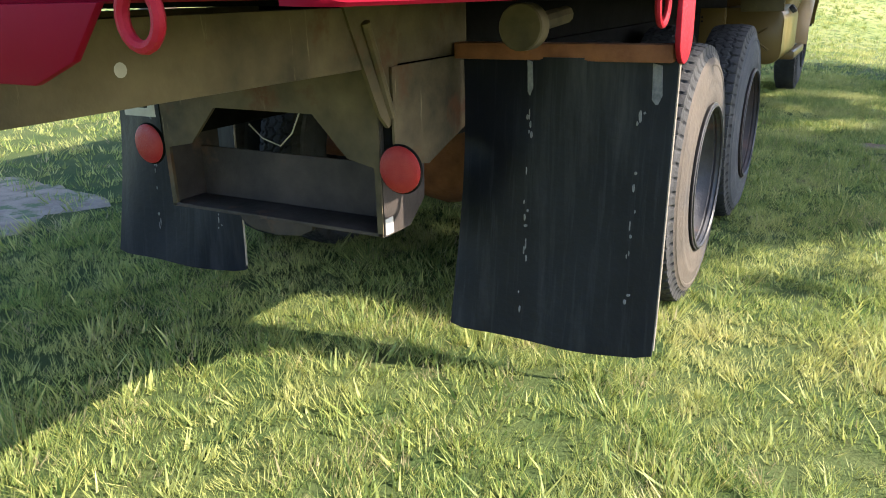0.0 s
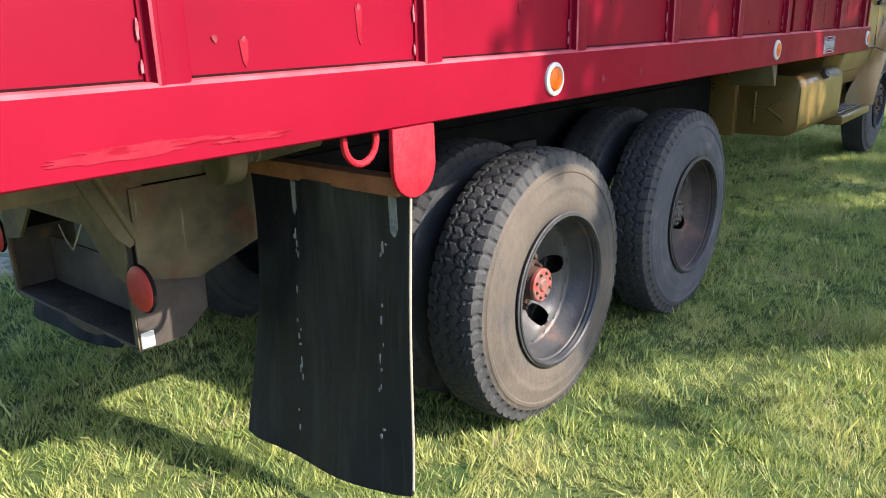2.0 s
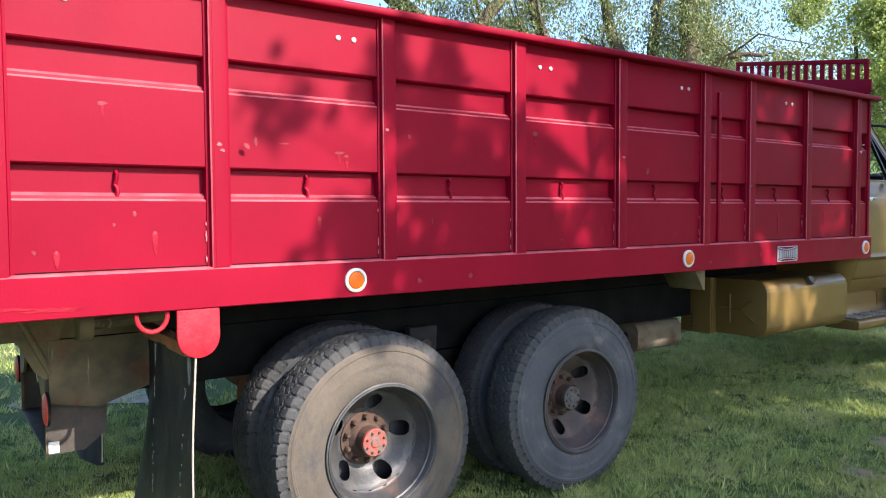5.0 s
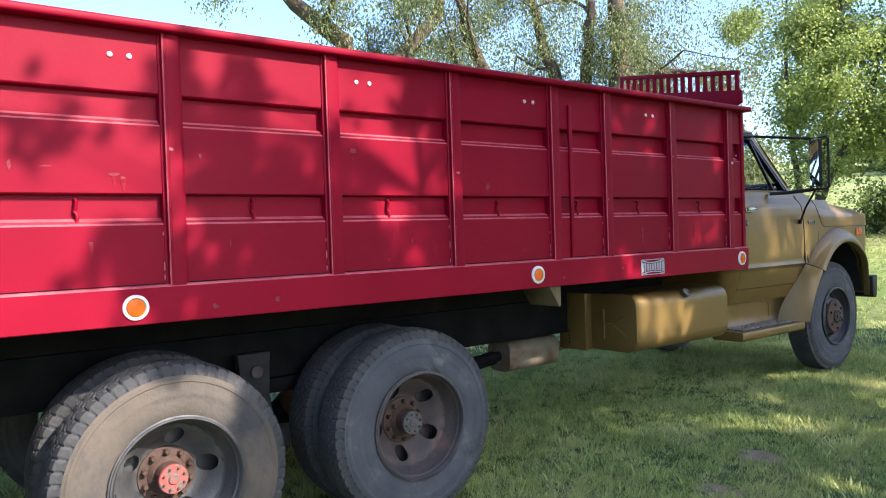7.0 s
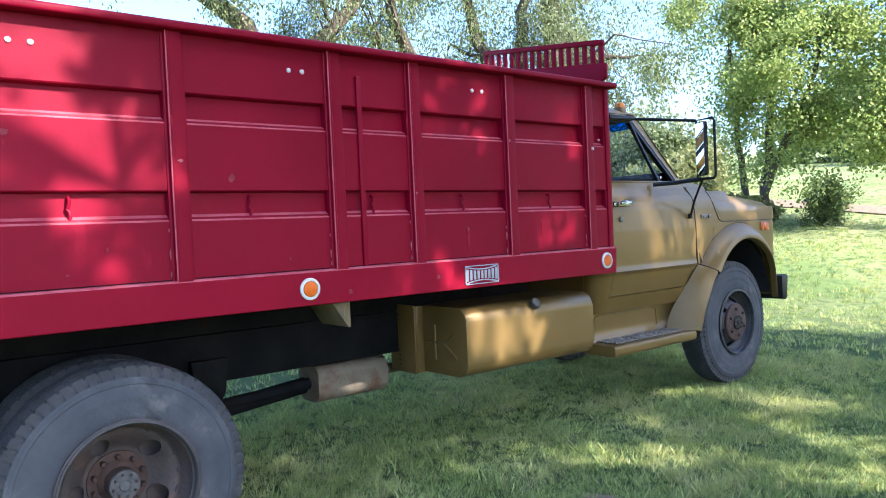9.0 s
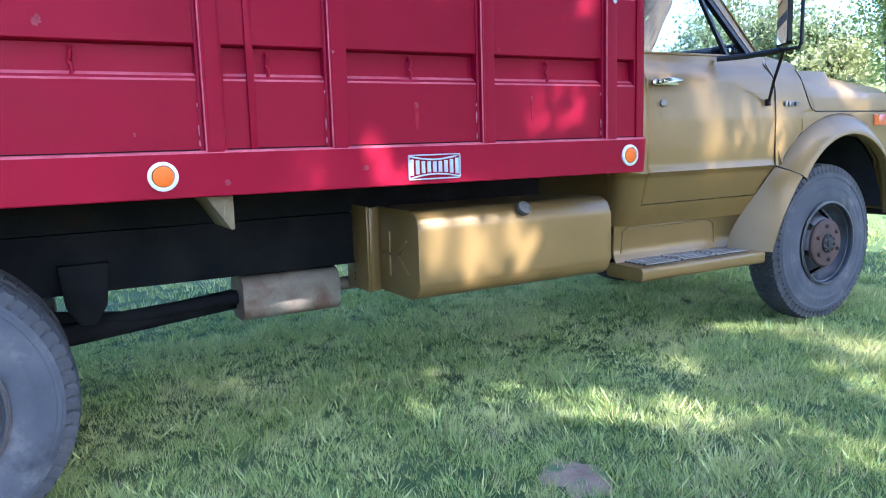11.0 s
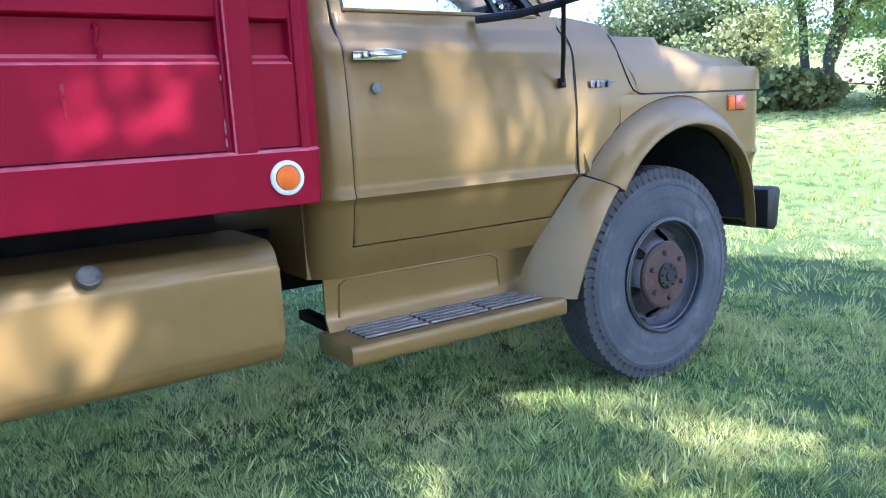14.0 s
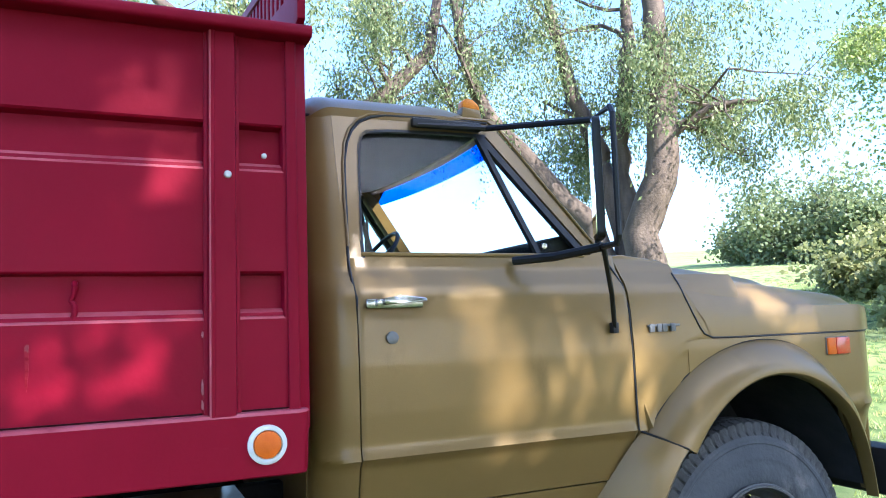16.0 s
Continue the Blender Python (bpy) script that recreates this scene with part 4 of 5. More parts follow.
# window frame of the door: rear post, top bar, sloped front post with a gold edge
def frame_bar(points, w, d):
    bm = bmesh.new()
    rings = []
    for i, (y, z) in enumerate(points):
        a = points[max(i - 1, 0)]
        b = points[min(i + 1, len(points) - 1)]
        t = Vector((b[0] - a[0], b[1] - a[1])).normalized()
        nrm = Vector((-t.y, t.x)) * w / 2
        ring = []
        for s, dx in ((1, 0.0), (-1, 0.0), (-1, -d), (1, -d)):
            yy, zz = y + nrm.x * s, z + nrm.y * s
            ring.append(bm.verts.new((side_x(zz) + dx, yy, zz)))
        rings.append(ring)
    for a, b in zip(rings, rings[1:]):
        for i in range(4):
            bm.faces.new((a[i], a[(i + 1) % 4], b[(i + 1) % 4], b[i]))
    bm.faces.new(rings[0])
    bm.faces.new(rings[-1][::-1])
    return bm


LOOP = [(4.822, 1.8), (4.822, 1.86), (4.83, 2.0), (4.838, 2.1), (4.846, 2.18), (4.857, 2.225), (4.875, 2.258), (4.905, 2.282), (4.945, 2.294), (4.99, 2.3), (5.2, 2.308), (5.39, 2.31)]
pair("window_frame", lambda: frame_bar(LOOP, 0.045, 0.03), GOLD, "gold door window frame", None)
pair("window_seal", lambda: frame_bar([(y + 0.024, z) if z < 2.2 else (y + 0.024 * (1 - k), z - 0.026 * k) for y, z, k in [(y, z, min(1.0, max(0.0, (y - 4.85) / 0.08))) for y, z in LOOP]], 0.012, 0.02), BLACK, "black rubber window seal")
pair("drip_rail", lambda: tube([(side_x(z) + 0.004, y, z) for y, z in [(4.796, 1.84), (4.8, 2.0), (4.808, 2.13), (4.82, 2.21), (4.842, 2.265), (4.875, 2.304), (4.92, 2.328), (4.98, 2.339), (5.2, 2.346), (5.40, 2.345), (5.45, 2.31), (5.62, 2.07), (5.78, 1.85)]], 0.005, 8), GOLD, "gold drip moulding over the door")
pair("door_gap", lambda: tube([(side_x(z) + (0.003 if z > 1.9 else -0.004), y, z) for y, z in [(4.7985, 1.0), (4.7985, 1.66), (4.793, 1.72), (4.793, 1.8), (4.803, 1.95), (4.808, 2.05), (4.816, 2.15), (4.832, 2.215), (4.853, 2.262), (4.885, 2.298), (4.93, 2.321), (4.985, 2.331), (5.2, 2.338), (5.4, 2.336)]], 0.0055, 6), BLACK, "dark gap round the door")
def opening():
    bm = frame_bar([(4.803, 1.76), (4.803, 1.95), (4.812, 2.1), (4.825, 2.19), (4.842, 2.24), (4.868, 2.28), (4.905, 2.306), (4.96, 2.32), (5.2, 2.328), (5.43, 2.328)], 0.06, 0.04)
    for v in bm.verts:
        v.co.x -= 0.006
    return bm


pair("door_opening", opening, GOLD, "gold cab frame round the door")
pair("windscreen_post", lambda: frame_bar([(5.395, 2.315), (5.52, 2.155), (5.63, 2.015), (5.74, 1.875), (5.79, 1.81)], 0.052, 0.07), GOLD, "gold windscreen pillar")
pair("vent_frame", lambda: frame_bar([(5.352, 2.295), (5.49, 2.115), (5.6, 1.975), (5.715, 1.83)], 0.026, 0.03), BLACK, "black rubber vent window seal")
pair("vent_bar", lambda: frame_bar([(5.352, 2.292), (5.42, 2.1), (5.48, 1.94), (5.528, 1.815)], 0.02, 0.025), BLACK, "dark vent window division bar")


def pane(outline):
    bm = bmesh.new()
    for d in (-0.018, -0.022):
        bm.faces.new([bm.verts.new((side_x(z) + d, y, z)) for y, z in outline])
    return bm


for o in pair("window_pane", lambda: pane([(4.835, 1.8), (4.85, 2.2), (4.91, 2.27), (5.37, 2.3), (5.535, 1.8)]), GLASS, "clear glass side window"):
    o.visible_shadow = False
for o in pair("vent_pane", lambda: pane([(5.37, 2.255), (5.70, 1.83), (5.535, 1.805)]), GLASS, "triangular glass vent window"):
    o.visible_shadow = False
part("vent_latch", lathe([(0, 0.012), (0.012, 0.011), (0.014, 0.0)], 16, "x", (side_x(1.85) - 0.012, 5.555, 1.85)), CHROME, door, "small chrome vent latch")
pair("belt_moulding", lambda: box(-0.305, -0.288, 4.84, 5.72, 1.806, 1.82, 0.004), GOLD, "gold belt strip under the window")

# roof: a smooth crowned shell
def roof_spot(u, v):
    e = abs(2 * u - 1)
    yy = 4.66 + 0.81 * v
    k = min(1.0, max(0.0, (4.80 - yy) / 0.135))
    half = -CX - 0.432 - 0.13 * (1 - math.sqrt(1 - k * k))
    z = 2.472 - 0.112 * e ** 5 - 0.1 * max(0.0, (0.16 - v) / 0.16) ** 2 - 0.085 * max(0.0, (v - 0.7) / 0.3) ** 2 - 0.015 * e ** 2
    return (CX + (2 * u - 1) * half, yy, z)


part("roof", sheet(span(0, 1, 61), lambda u: 0.0, lambda u: 1.0, 48, roof_spot, (0, 0, -0.03)), GOLD, truck, "gold painted cab roof")
ROOF_LOW = ((4.785, 1.99), (4.8, 2.05), (4.81, 2.1), (4.82, 2.178), (4.835, 2.226), (4.855, 2.268), (4.885, 2.301), (4.93, 2.318), (5.0, 2.31), (5.15, 2.31), (5.3, 2.31), (5.44, 2.3))
pair("roof_side", lambda: sheet([y for y, z in ROOF_LOW], lambda y: dict(ROOF_LOW)[y], lambda y: 2.35, 12, lambda y, z: (side_x(z) + 0.001, y, z), (-0.03, 0, 0)), GOLD)
back = bmesh.new()
for x0, x1, z0, z1 in ((2 * CX + 0.37, -0.37, 0.87, 1.7), (2 * CX + 0.45, -0.45, 1.7, 1.86), (2 * CX + 0.56, -0.56, 2.24, 2.3), (2 * CX + 0.55, 2 * CX + 0.6, 1.86, 2.24), (-0.6, -0.55, 1.86, 2.24)):
    add_box(back, x0, x1, 4.662, 4.684, z0, z1)
part("cab_back", back, GOLD, truck, "gold back wall of the cab with a rear window")
g = bmesh.new()
add_box(g, 2 * CX + 0.6, -0.6, 4.668, 4.672, 1.86, 2.24)
part("rear_window", g, GLASS, truck, "glass rear window").visible_shadow = False


# windscreen, curved, with a blue strip along its top
def screen(u, v):
    e = 2 * u - 1
    x = CX + e * (0.80 - 0.055 * v)
    y = 5.80 - 0.37 * v + 0.06 * (1 - e * e)
    return (x, y, 1.83 + 0.49 * v)


for nm, lo, hi, mt, lb in (("windscreen", 0.0, 0.86, GLASS, "clear curved windscreen"), ("sun_strip", 0.86, 1.0, TINT, "blue tinted strip along the windscreen top")):
    bm = bmesh.new()
    grid = [[bm.verts.new(screen(u, lo + (hi - lo) * k / 4)) for k in range(5)] for u in span(0, 1, 21)]
    for a, b in zip(grid, grid[1:]):
        for k in range(4):
            bm.faces.new((a[k], b[k], b[k + 1], a[k + 1]))
    part(nm, bm, mt, truck, lb).visible_shadow = False
part("windscreen_seal", tube([screen(u, -0.01) for u in span(0, 1, 15)], 0.014, 8), BLACK, truck, "black rubber windscreen seal")
part("windscreen_header", tube([Vector(screen(u, 1.02)) + Vector((0, 0, 0.0)) for u in span(0, 1, 15)], 0.028, 8), GOLD, truck)
# inside
part("dashboard", prism([(5.52, 1.42), (5.5, 1.72), (5.54, 1.865), (5.68, 1.9), (5.73, 1.88), (5.8, 1.80), (5.86, 1.45)], "x", 2 * CX + 0.36, -0.36, 0.015), DARK, truck, "dark padded dashboard")
part("cab_floor", box(2 * CX + 0.34, -0.34, 4.69, 5.9, 0.9, 0.94, 0.004), DARK, truck)
part("firewall", box(2 * CX + 0.34, -0.34, 5.89, 5.92, 0.9, 1.78, 0.004), DARK, truck)
seat = part("bench_seat", box(2 * CX + 0.4, -0.4, 4.78, 5.2, 1.2, 1.42, 0.05, 4), SEAT, truck, "dark vinyl bench seat")
part("seat_back", box(2 * CX + 0.4, -0.4, 4.70, 4.82, 1.4, 1.84, 0.045, 4), SEAT, seat)
part("headliner", box(2 * CX + 0.47, -0.47, 4.70, 5.45, 2.318, 2.326, 0.002), DARK, truck, "dark cab headliner")
wheel_c = pose(-1.72, 5.36, 1.90, 52, 0, 0)
sw = part("steering_wheel", lathe([(0.012 * math.cos(radians(a)), 0.21 + 0.012 * math.sin(radians(a))) for a in range(0, 360, 45)], 40, "z", closed=True), BLACK, truck, "thin black steering wheel", m=wheel_c)
for a in (0, 120, 240):
    part("spoke", tube([(0, 0, -0.02), (0.21 * math.cos(radians(a + 30)), 0.21 * math.sin(radians(a + 30)), 0)], 0.012, 8), BLACK, sw)
part("column", tube([(0, 0, -0.4), (0, 0, 0.01)], 0.03, 10), BLACK, sw)

# door fittings
h = part("door_handle", box(-0.207, -0.193, 4.82, 5.015, 1.630, 1.662, 0.006), CHROME, door, "chrome door handle")
part("handle_grip", prism([(4.875, 1.64), (4.87, 1.662), (4.93, 1.672), (5.015, 1.662), (5.02, 1.65), (4.93, 1.646)], "x", -0.196, -0.165, 0.004), CHROME, h)
part("handle_button", box(-0.196, -0.175, 4.85, 4.875, 1.637, 1.66, 0.004), CHROME, h)
part("door_lock", lathe([(-0.205, 0.02), (-0.196, 0.02), (-0.193, 0.015), (-0.193, 0.0)], 24, "x", (0, 4.907, 1.537)), STEEL, door, "round steel door lock")
part("cowl_gap", tube([(side_x(z) - 0.003, y, z) for y, z in ((5.853, 1.165), (5.852, 1.4), (5.852, 1.6), (5.846, 1.70), (5.825, 1.78), (5.815, 1.815))], 0.0035, 6), BLACK, truck, "dark seam in front of the door")

# cowl and front fender, cut by the wheel arch
AY, AZ = 6.495, 0.70


def arch(y, a, b):
    k = 1 - ((y - AY) / a) ** 2
    return AZ + b * math.sqrt(max(0.0, k))


def fender_x(y, z):
    x = side_x(min(z, 1.62))
    return x - 0.012 * step01((y - 6.7) / 0.5) - 0.05 * step01((y - 7.05) / 0.16) ** 2


pair("cowl_panel", lambda: sheet(span(5.858, 6.12, 10), lambda y: 1.0 if y < 5.9 else arch(y, 0.60, 0.66), lambda y: 1.812 - 0.12 * (y - 5.858), 60, lambda y, z: (side_x(z) - 0.018 * step01((z - 1.76) / 0.05) - (0.003 if y > 6.09 and z < 1.49 else 0.0), y + 0.12 * step01((1.72 - z) / 0.24) * step01((z - 1.41) / 0.05) * max(0.0, (y - 6.01) / 0.11), z), (-0.02, 0, 0)), GOLD, "gold cowl side panel")
pair("fender_upper", lambda: sheet(span(6.115, 6.42, 6), lambda y: 1.44, lambda y: 1.74, 10, lambda y, z: (side_x(z) - 0.014, y, z), (-0.01, 0, 0)), GOLD)
pair("cowl_backing", lambda: sheet(span(6.04, 6.3, 5), lambda y: 1.36, lambda y: 1.70, 6, lambda y, z: (side_x(z) - 0.026, y, z), (-0.006, 0, 0)), GOLD)
ang = [AY - 0.6 * math.cos(radians(a)) for a in range(0, 181, 4)]
fy = [y for y in ang if 6.122 < y < 7.09] + span(7.095, 7.185, 6)
pair("front_fender", lambda: sheet([6.112] + fy, lambda y: arch(y, 0.60, 0.66) if y < 7.06 else 0.86, lambda y: 1.480, 18, lambda y, z: (fender_x(y, z), y, z), (-0.02, 0, 0)), GOLD, "gold front fender over the wheel arch")


def flare_ring(t, k):
    """Flare of the arch: t along it in degrees from its rear foot, k across it from the body to the inner lip."""
    c, s = -math.cos(radians(t)), math.sin(radians(t))
    ra = (0.735 if c < 0 else 0.735 - 0.14 * step01(c * 1.6), 0.768)
    rb = (0.555, 0.63)
    keys = ((0.0, -0.204), (0.05, -0.188), (0.25, -0.150), (0.55, -0.118), (0.8, -0.106), (0.93, -0.106), (0.98, -0.113), (1.0, -0.125), (1.02, -0.16))
    f, x = keys[k]
    y, z = AY + c * (ra[0] + (rb[0] - ra[0]) * f), AZ + s * (ra[1] + (rb[1] - ra[1]) * f)
    x -= 0.07 * step01((y - 6.85) / 0.3)
    return (x, y, z)


def flare():
    bm = bmesh.new()
    rows = [[bm.verts.new(flare_ring(t, k)) for k in range(9)] for t in span(36, 172, 60)]
    for a, b in zip(rows, rows[1:]):
        for k in range(8):
            bm.faces.new((a[k], b[k], b[k + 1], a[k + 1]))
    return bm


pair("arch_flare", flare, GOLD, "gold bulged wheel-arch flare")
pair("flare_seam", lambda: tube([Vector(flare_ring(t, 0)) + Vector((-0.001, 0, 0)) for t in span(40, 150, 30)], 0.004, 6), DARK, "dark seam over the flare")


def leg():
    """Rear leg of the flare, spreading down to the step."""
    bm = bmesh.new()
    rows = []
    for i in range(13):
        v = i / 12
        z = 1.155 - 0.50 * v
        yl = 5.868 - 0.30 * v ** 0.75 + 0.03 * v ** 4
        yr = 6.035 - 0.25 * v ** 0.8
        zr = 1.075 - 0.43 * v
        row = []
        for f, d in ((0.0, 0.0), (0.08, 0.02), (0.35, 0.062), (0.65, 0.088), (0.8, 0.094), (0.86, 0.085), (1.0, 0.02)):
            xb = -0.204 - 0.13 * step01(v * 1.1) * (1 - f)
            row.append(bm.verts.new((xb + d * (1 + 0.15 * v), yl + (yr - yl) * f, z + (zr - z) * f)))
        rows.append(row)
    for a, b in zip(rows, rows[1:]):
        for k in range(6):
            bm.faces.new((a[k], b[k], b[k + 1], a[k + 1]))
    return bm


pair("flare_leg", leg, GOLD, "gold splash guard behind the front wheel")
pair("leg_seam", lambda: tube([(-0.200, 5.862, 1.16), (-0.145, 5.925, 1.13), (-0.108, 6.0, 1.095), (-0.13, 6.04, 1.075)], 0.004, 6), DARK)
# dark wheel housing behind the arch
pair("wheel_housing", lambda: sheet([AY - 0.58 * math.cos(radians(a)) for a in range(4, 177, 8)], lambda y: -0.85, lambda y: -0.24, 4, lambda y, x: (x, y, arch(y, 0.585, 0.66)), (0, 0, 0.01)), ARCH, "dark inner wheel housing")
pair("inner_wall", lambda: box(-0.87, -0.85, 5.9, 7.1, 0.75, 1.6, 0.004), ARCH)


# hood: clamshell with deep sides, rounded shoulder and raised middle
def hood_section(y):
    v = (y - 6.2) / 1.0
    drop = 0.125 * v + 0.05 * max(0.0, (v - 0.88) / 0.12) ** 2
    nose = 0.05 * step01((v - 0.85) / 0.15) ** 2
    top = 1.775 - drop
    raised = 0.055 * (1 - step01((v - 0.62) / 0.25))
    pts = [(-0.2035 - nose, 1.488), (-0.2055 - nose, 1.56), (-0.211 - nose, 1.60 - 0.2 * nose), (-0.227 - nose, 1.645 - drop * 0.45), (-0.258 - nose, top - 0.055), (-0.30 - nose, top - 0.025), (-0.36, top - 0.012), (-0.50, top), (-0.56, top + raised * 0.8), (-0.62, top + raised), (-0.9, top + raised + 0.012), (CX, top + raised + 0.018)]
    return pts + [(2 * CX - x, z) for x, z in pts[-2::-1]]


bm = bmesh.new()
rows = []
for y in span(6.2, 7.2, 26):
    row = []
    for x, z in hood_section(y):
        yy = y + (0.125 * step01((1.72 - z) / 0.24) - 0.09) * (1 - (y - 6.2) / 1.0)
        row.append(bm.verts.new((x, yy, z)))
    rows.append(row)
for a, b in zip(rows, rows[1:]):
    for k in range(len(a) - 1):
        bm.faces.new((a[k], b[k], b[k + 1], a[k + 1]))
hood = part("hood", bm, GOLD, truck, "gold clamshell hood with raised centre", smooth=50)
pair("hood_gap", lambda: tube([(side_x(z) + 0.001 if y < 6.5 else fender_x(y, 1.45) + 0.001, y, z) for y, z in ((6.11, 1.745), (6.113, 1.70), (6.125, 1.65), (6.15, 1.59), (6.178, 1.535), (6.2, 1.503), (6.24, 1.487), (6.35, 1.484), (6.6, 1.484), (6.8, 1.484), (7.0, 1.484), (7.1, 1.484), (7.15, 1.484), (7.185, 1.484))], 0.0035, 6), BLACK, "dark gap round the hood")
part("cowl_top", prism([(5.8, 1.805), (5.9, 1.82), (6.105, 1.795), (6.105, 1.72), (5.8, 1.72)], "x", 2 * CX + 0.31, -0.31, 0.006), GOLD, truck, "gold cowl top")
part("wiper", tube([(-0.55, 5.93, 1.835), (-0.9, 5.95, 1.855)], 0.009, 6), BLACK, truck)
grille = part("grille_panel", box(2 * CX + 0.27, -0.27, 7.15, 7.19, 0.8, 1.56, 0.02, 3), GOLD, truck, "gold front panel")
# side badge as plain bars, side marker
badge = part("fender_badge", box(-0.204, -0.197, 5.925, 6.075, 1.538, 1.546, 0.001), STEEL, truck, "small metal badge with raised bars")
for y in (5.93, 5.965, 5.99, 6.03):
    part("badge_bar", box(-0.204, -0.194, y, y + 0.022, 1.518, 1.548, 0.002), STEEL, badge)
sm = part("side_marker", box(-0.235, -0.2, 6.865, 7.005, 1.387, 1.464, 0.006), STEEL, truck, "amber side marker lamp")
part("lens", box(-0.225, -0.194, 6.868, 6.917, 1.39, 1.461, 0.004), AMBER, sm)
part("lens", box(-0.225, -0.194, 6.919, 7.002, 1.39, 1.461, 0.004), surf("orange_red_lens", (0.36, 0.03, 0.006), (0.42, 0.045, 0.008), 40, 0.25, coat=0.4), sm, "orange-red lens")
# cab roof marker lamps
for x in (-0.52, CX, 2 * CX + 0.52):
    rl = part("roof_lamp", prism([(5.325, 2.365), (5.415, 2.36), (5.405, 2.405), (5.33, 2.413)], "x", x - 0.026, x + 0.026, 0.004), GOLD, truck, "amber cab roof lamp")
    part("lens", prism([(5.33, 2.411), (5.408, 2.403), (5.4, 2.427), (5.378, 2.445), (5.35, 2.449), (5.334, 2.439)], "x", x - 0.024, x + 0.024, 0.006), YELLOW, rl, "amber plastic lens")

# running-board step
step = part("step_board", prism(rounded(-0.43, -0.145, 0.578, 0.655, 0.02, 3), "y", 4.71, 5.72, 0.006), GOLD, truck, "gold running-board step with slotted treads")
part("step_riser", sheet(span(4.735, 5.87, 10), lambda y: 0.65, lambda y: 0.885, 8, lambda y, z: (-0.40 + 0.03 * max(0.0, (0.72 - z) / 0.07) ** 2 + 0.02 * (z - 0.65), y, z), (-0.012, 0, 0)), GOLD, step, "gold riser panel behind the step")
part("riser_rib", tube([(-0.398, 4.79, 0.7), (-0.396, 4.80, 0.825), (-0.396, 4.84, 0.845), (-0.396, 5.5, 0.845), (-0.396, 5.55, 0.82), (-0.398, 5.56, 0.7)], 0.006, 6), GOLD, step)
for k in range(3):
    y0 = 4.80 + 0.285 * k
    part("tread_plate", box(-0.37, -0.20, y0, y0 + 0.262, 0.652, 0.6575, 0.001), FRAME, step, "dark slotted tread")
    first = None
    for j in range(5):
        part("tread_bar", box(-0.372 + 0.038 * j, -0.357 + 0.038 * j, y0 - 0.004, y0 + 0.266, 0.655, 0.666, 0.003), TREAD, step)
part("step_hanger", box(-0.78, -0.43, 4.78, 4.83, 0.62, 0.66, 0.004), FRAME, truck)
part("bumper", prism([(7.2, 0.765), (7.26, 0.745), (7.29, 0.765), (7.312, 0.955), (7.295, 0.975), (7.2, 0.965)], "x", 2 * CX + 0.19, -0.19, 0.008), BLACK, truck, "black steel front bumper")
part("front_axle", tube([(-0.4, 6.40, 0.6), (-0.8, 6.4, 0.55), (2 * CX + 0.8, 6.4, 0.55), (2 * CX + 0.4, 6.4, 0.6)], 0.05, 10), FRAME, truck)
part("engine_block", box(-1.6, -0.88, 5.95, 6.95, 0.75, 1.5, 0.05), FRAME, truck, "dark engine under the hood")

# west-coast mirror
def door_mirror(far):
    """Tall truck mirror on rods; the far one is its mirror image."""
    s = -1 if far else 1

    def fx(p):
        return (2 * CX - p[0], p[1], p[2]) if far else tuple(p)
    c, f = Vector((0.072, 5.528, 0)), Vector((0.085, 5.545, 0))
    d = Vector((0.85, -0.5, 0)).normalized()

    def at(k, z):
        return (f.x + 0.97 * k, f.y - 0.243 * k, z)
    turn = math.degrees(math.atan2(d.y, d.x * s))
    head = part("mirror_head", prism(rounded(-0.068, 0.068, 1.83, 2.225, 0.02, 4), "y", -0.012, 0.014, 0.004), BLACK, truck, "tall black truck mirror", m=pose(fx(c)[0], c.y, 0, 0, 0, turn))
    q = (-0.0145, -0.0125) if not far else (0.0145, 0.0165)
    part("mirror_glass", prism(rounded(-0.06, 0.06, 1.838, 2.217, 0.016, 4), "y", *q), MIRROR, head, "mirror glass")
    for name, pts, r, lb in (
            ("mirror_frame", [at(-0.075, 1.81), at(-0.075, 2.245), at(0.082, 2.245), at(0.1, 2.222), at(0.1, 1.832), at(0.082, 1.808), at(-0.075, 1.81)], 0.01, "black rod frame round the mirror"),
            ("mirror_arm", [(-0.41, 5.10, 2.30), (-0.40, 5.38, 2.305), at(-0.075, 2.245)], 0.012, "black upper mirror arm"),
            ("mirror_arm", [(-0.27, 5.40, 1.79), (-0.15, 5.5, 1.795), at(-0.04, 1.81)], 0.016, "black lower mirror arm"),
            ("mirror_stay", [(-0.19, 5.765, 1.54), (-0.11, 5.70, 1.66), at(-0.03, 1.81)], 0.009, "black mirror stay rod")):
        part(name, tube([fx(p) for p in pts], r, 8), BLACK, truck, lb)
    x0, x1 = sorted((fx((-0.425, 0, 0))[0], fx((-0.4, 0, 0))[0]))
    part("arm_clamp", box(x0, x1, 5.08, 5.36, 2.292, 2.325, 0.005), BLACK, truck)
    x0, x1 = sorted((fx((-0.206, 0, 0))[0], fx((-0.18, 0, 0))[0]))
    part("stay_foot", box(x0, x1, 5.752, 5.778, 1.52, 1.56, 0.004), BLACK, truck)


door_mirror(False)
door_mirror(True)

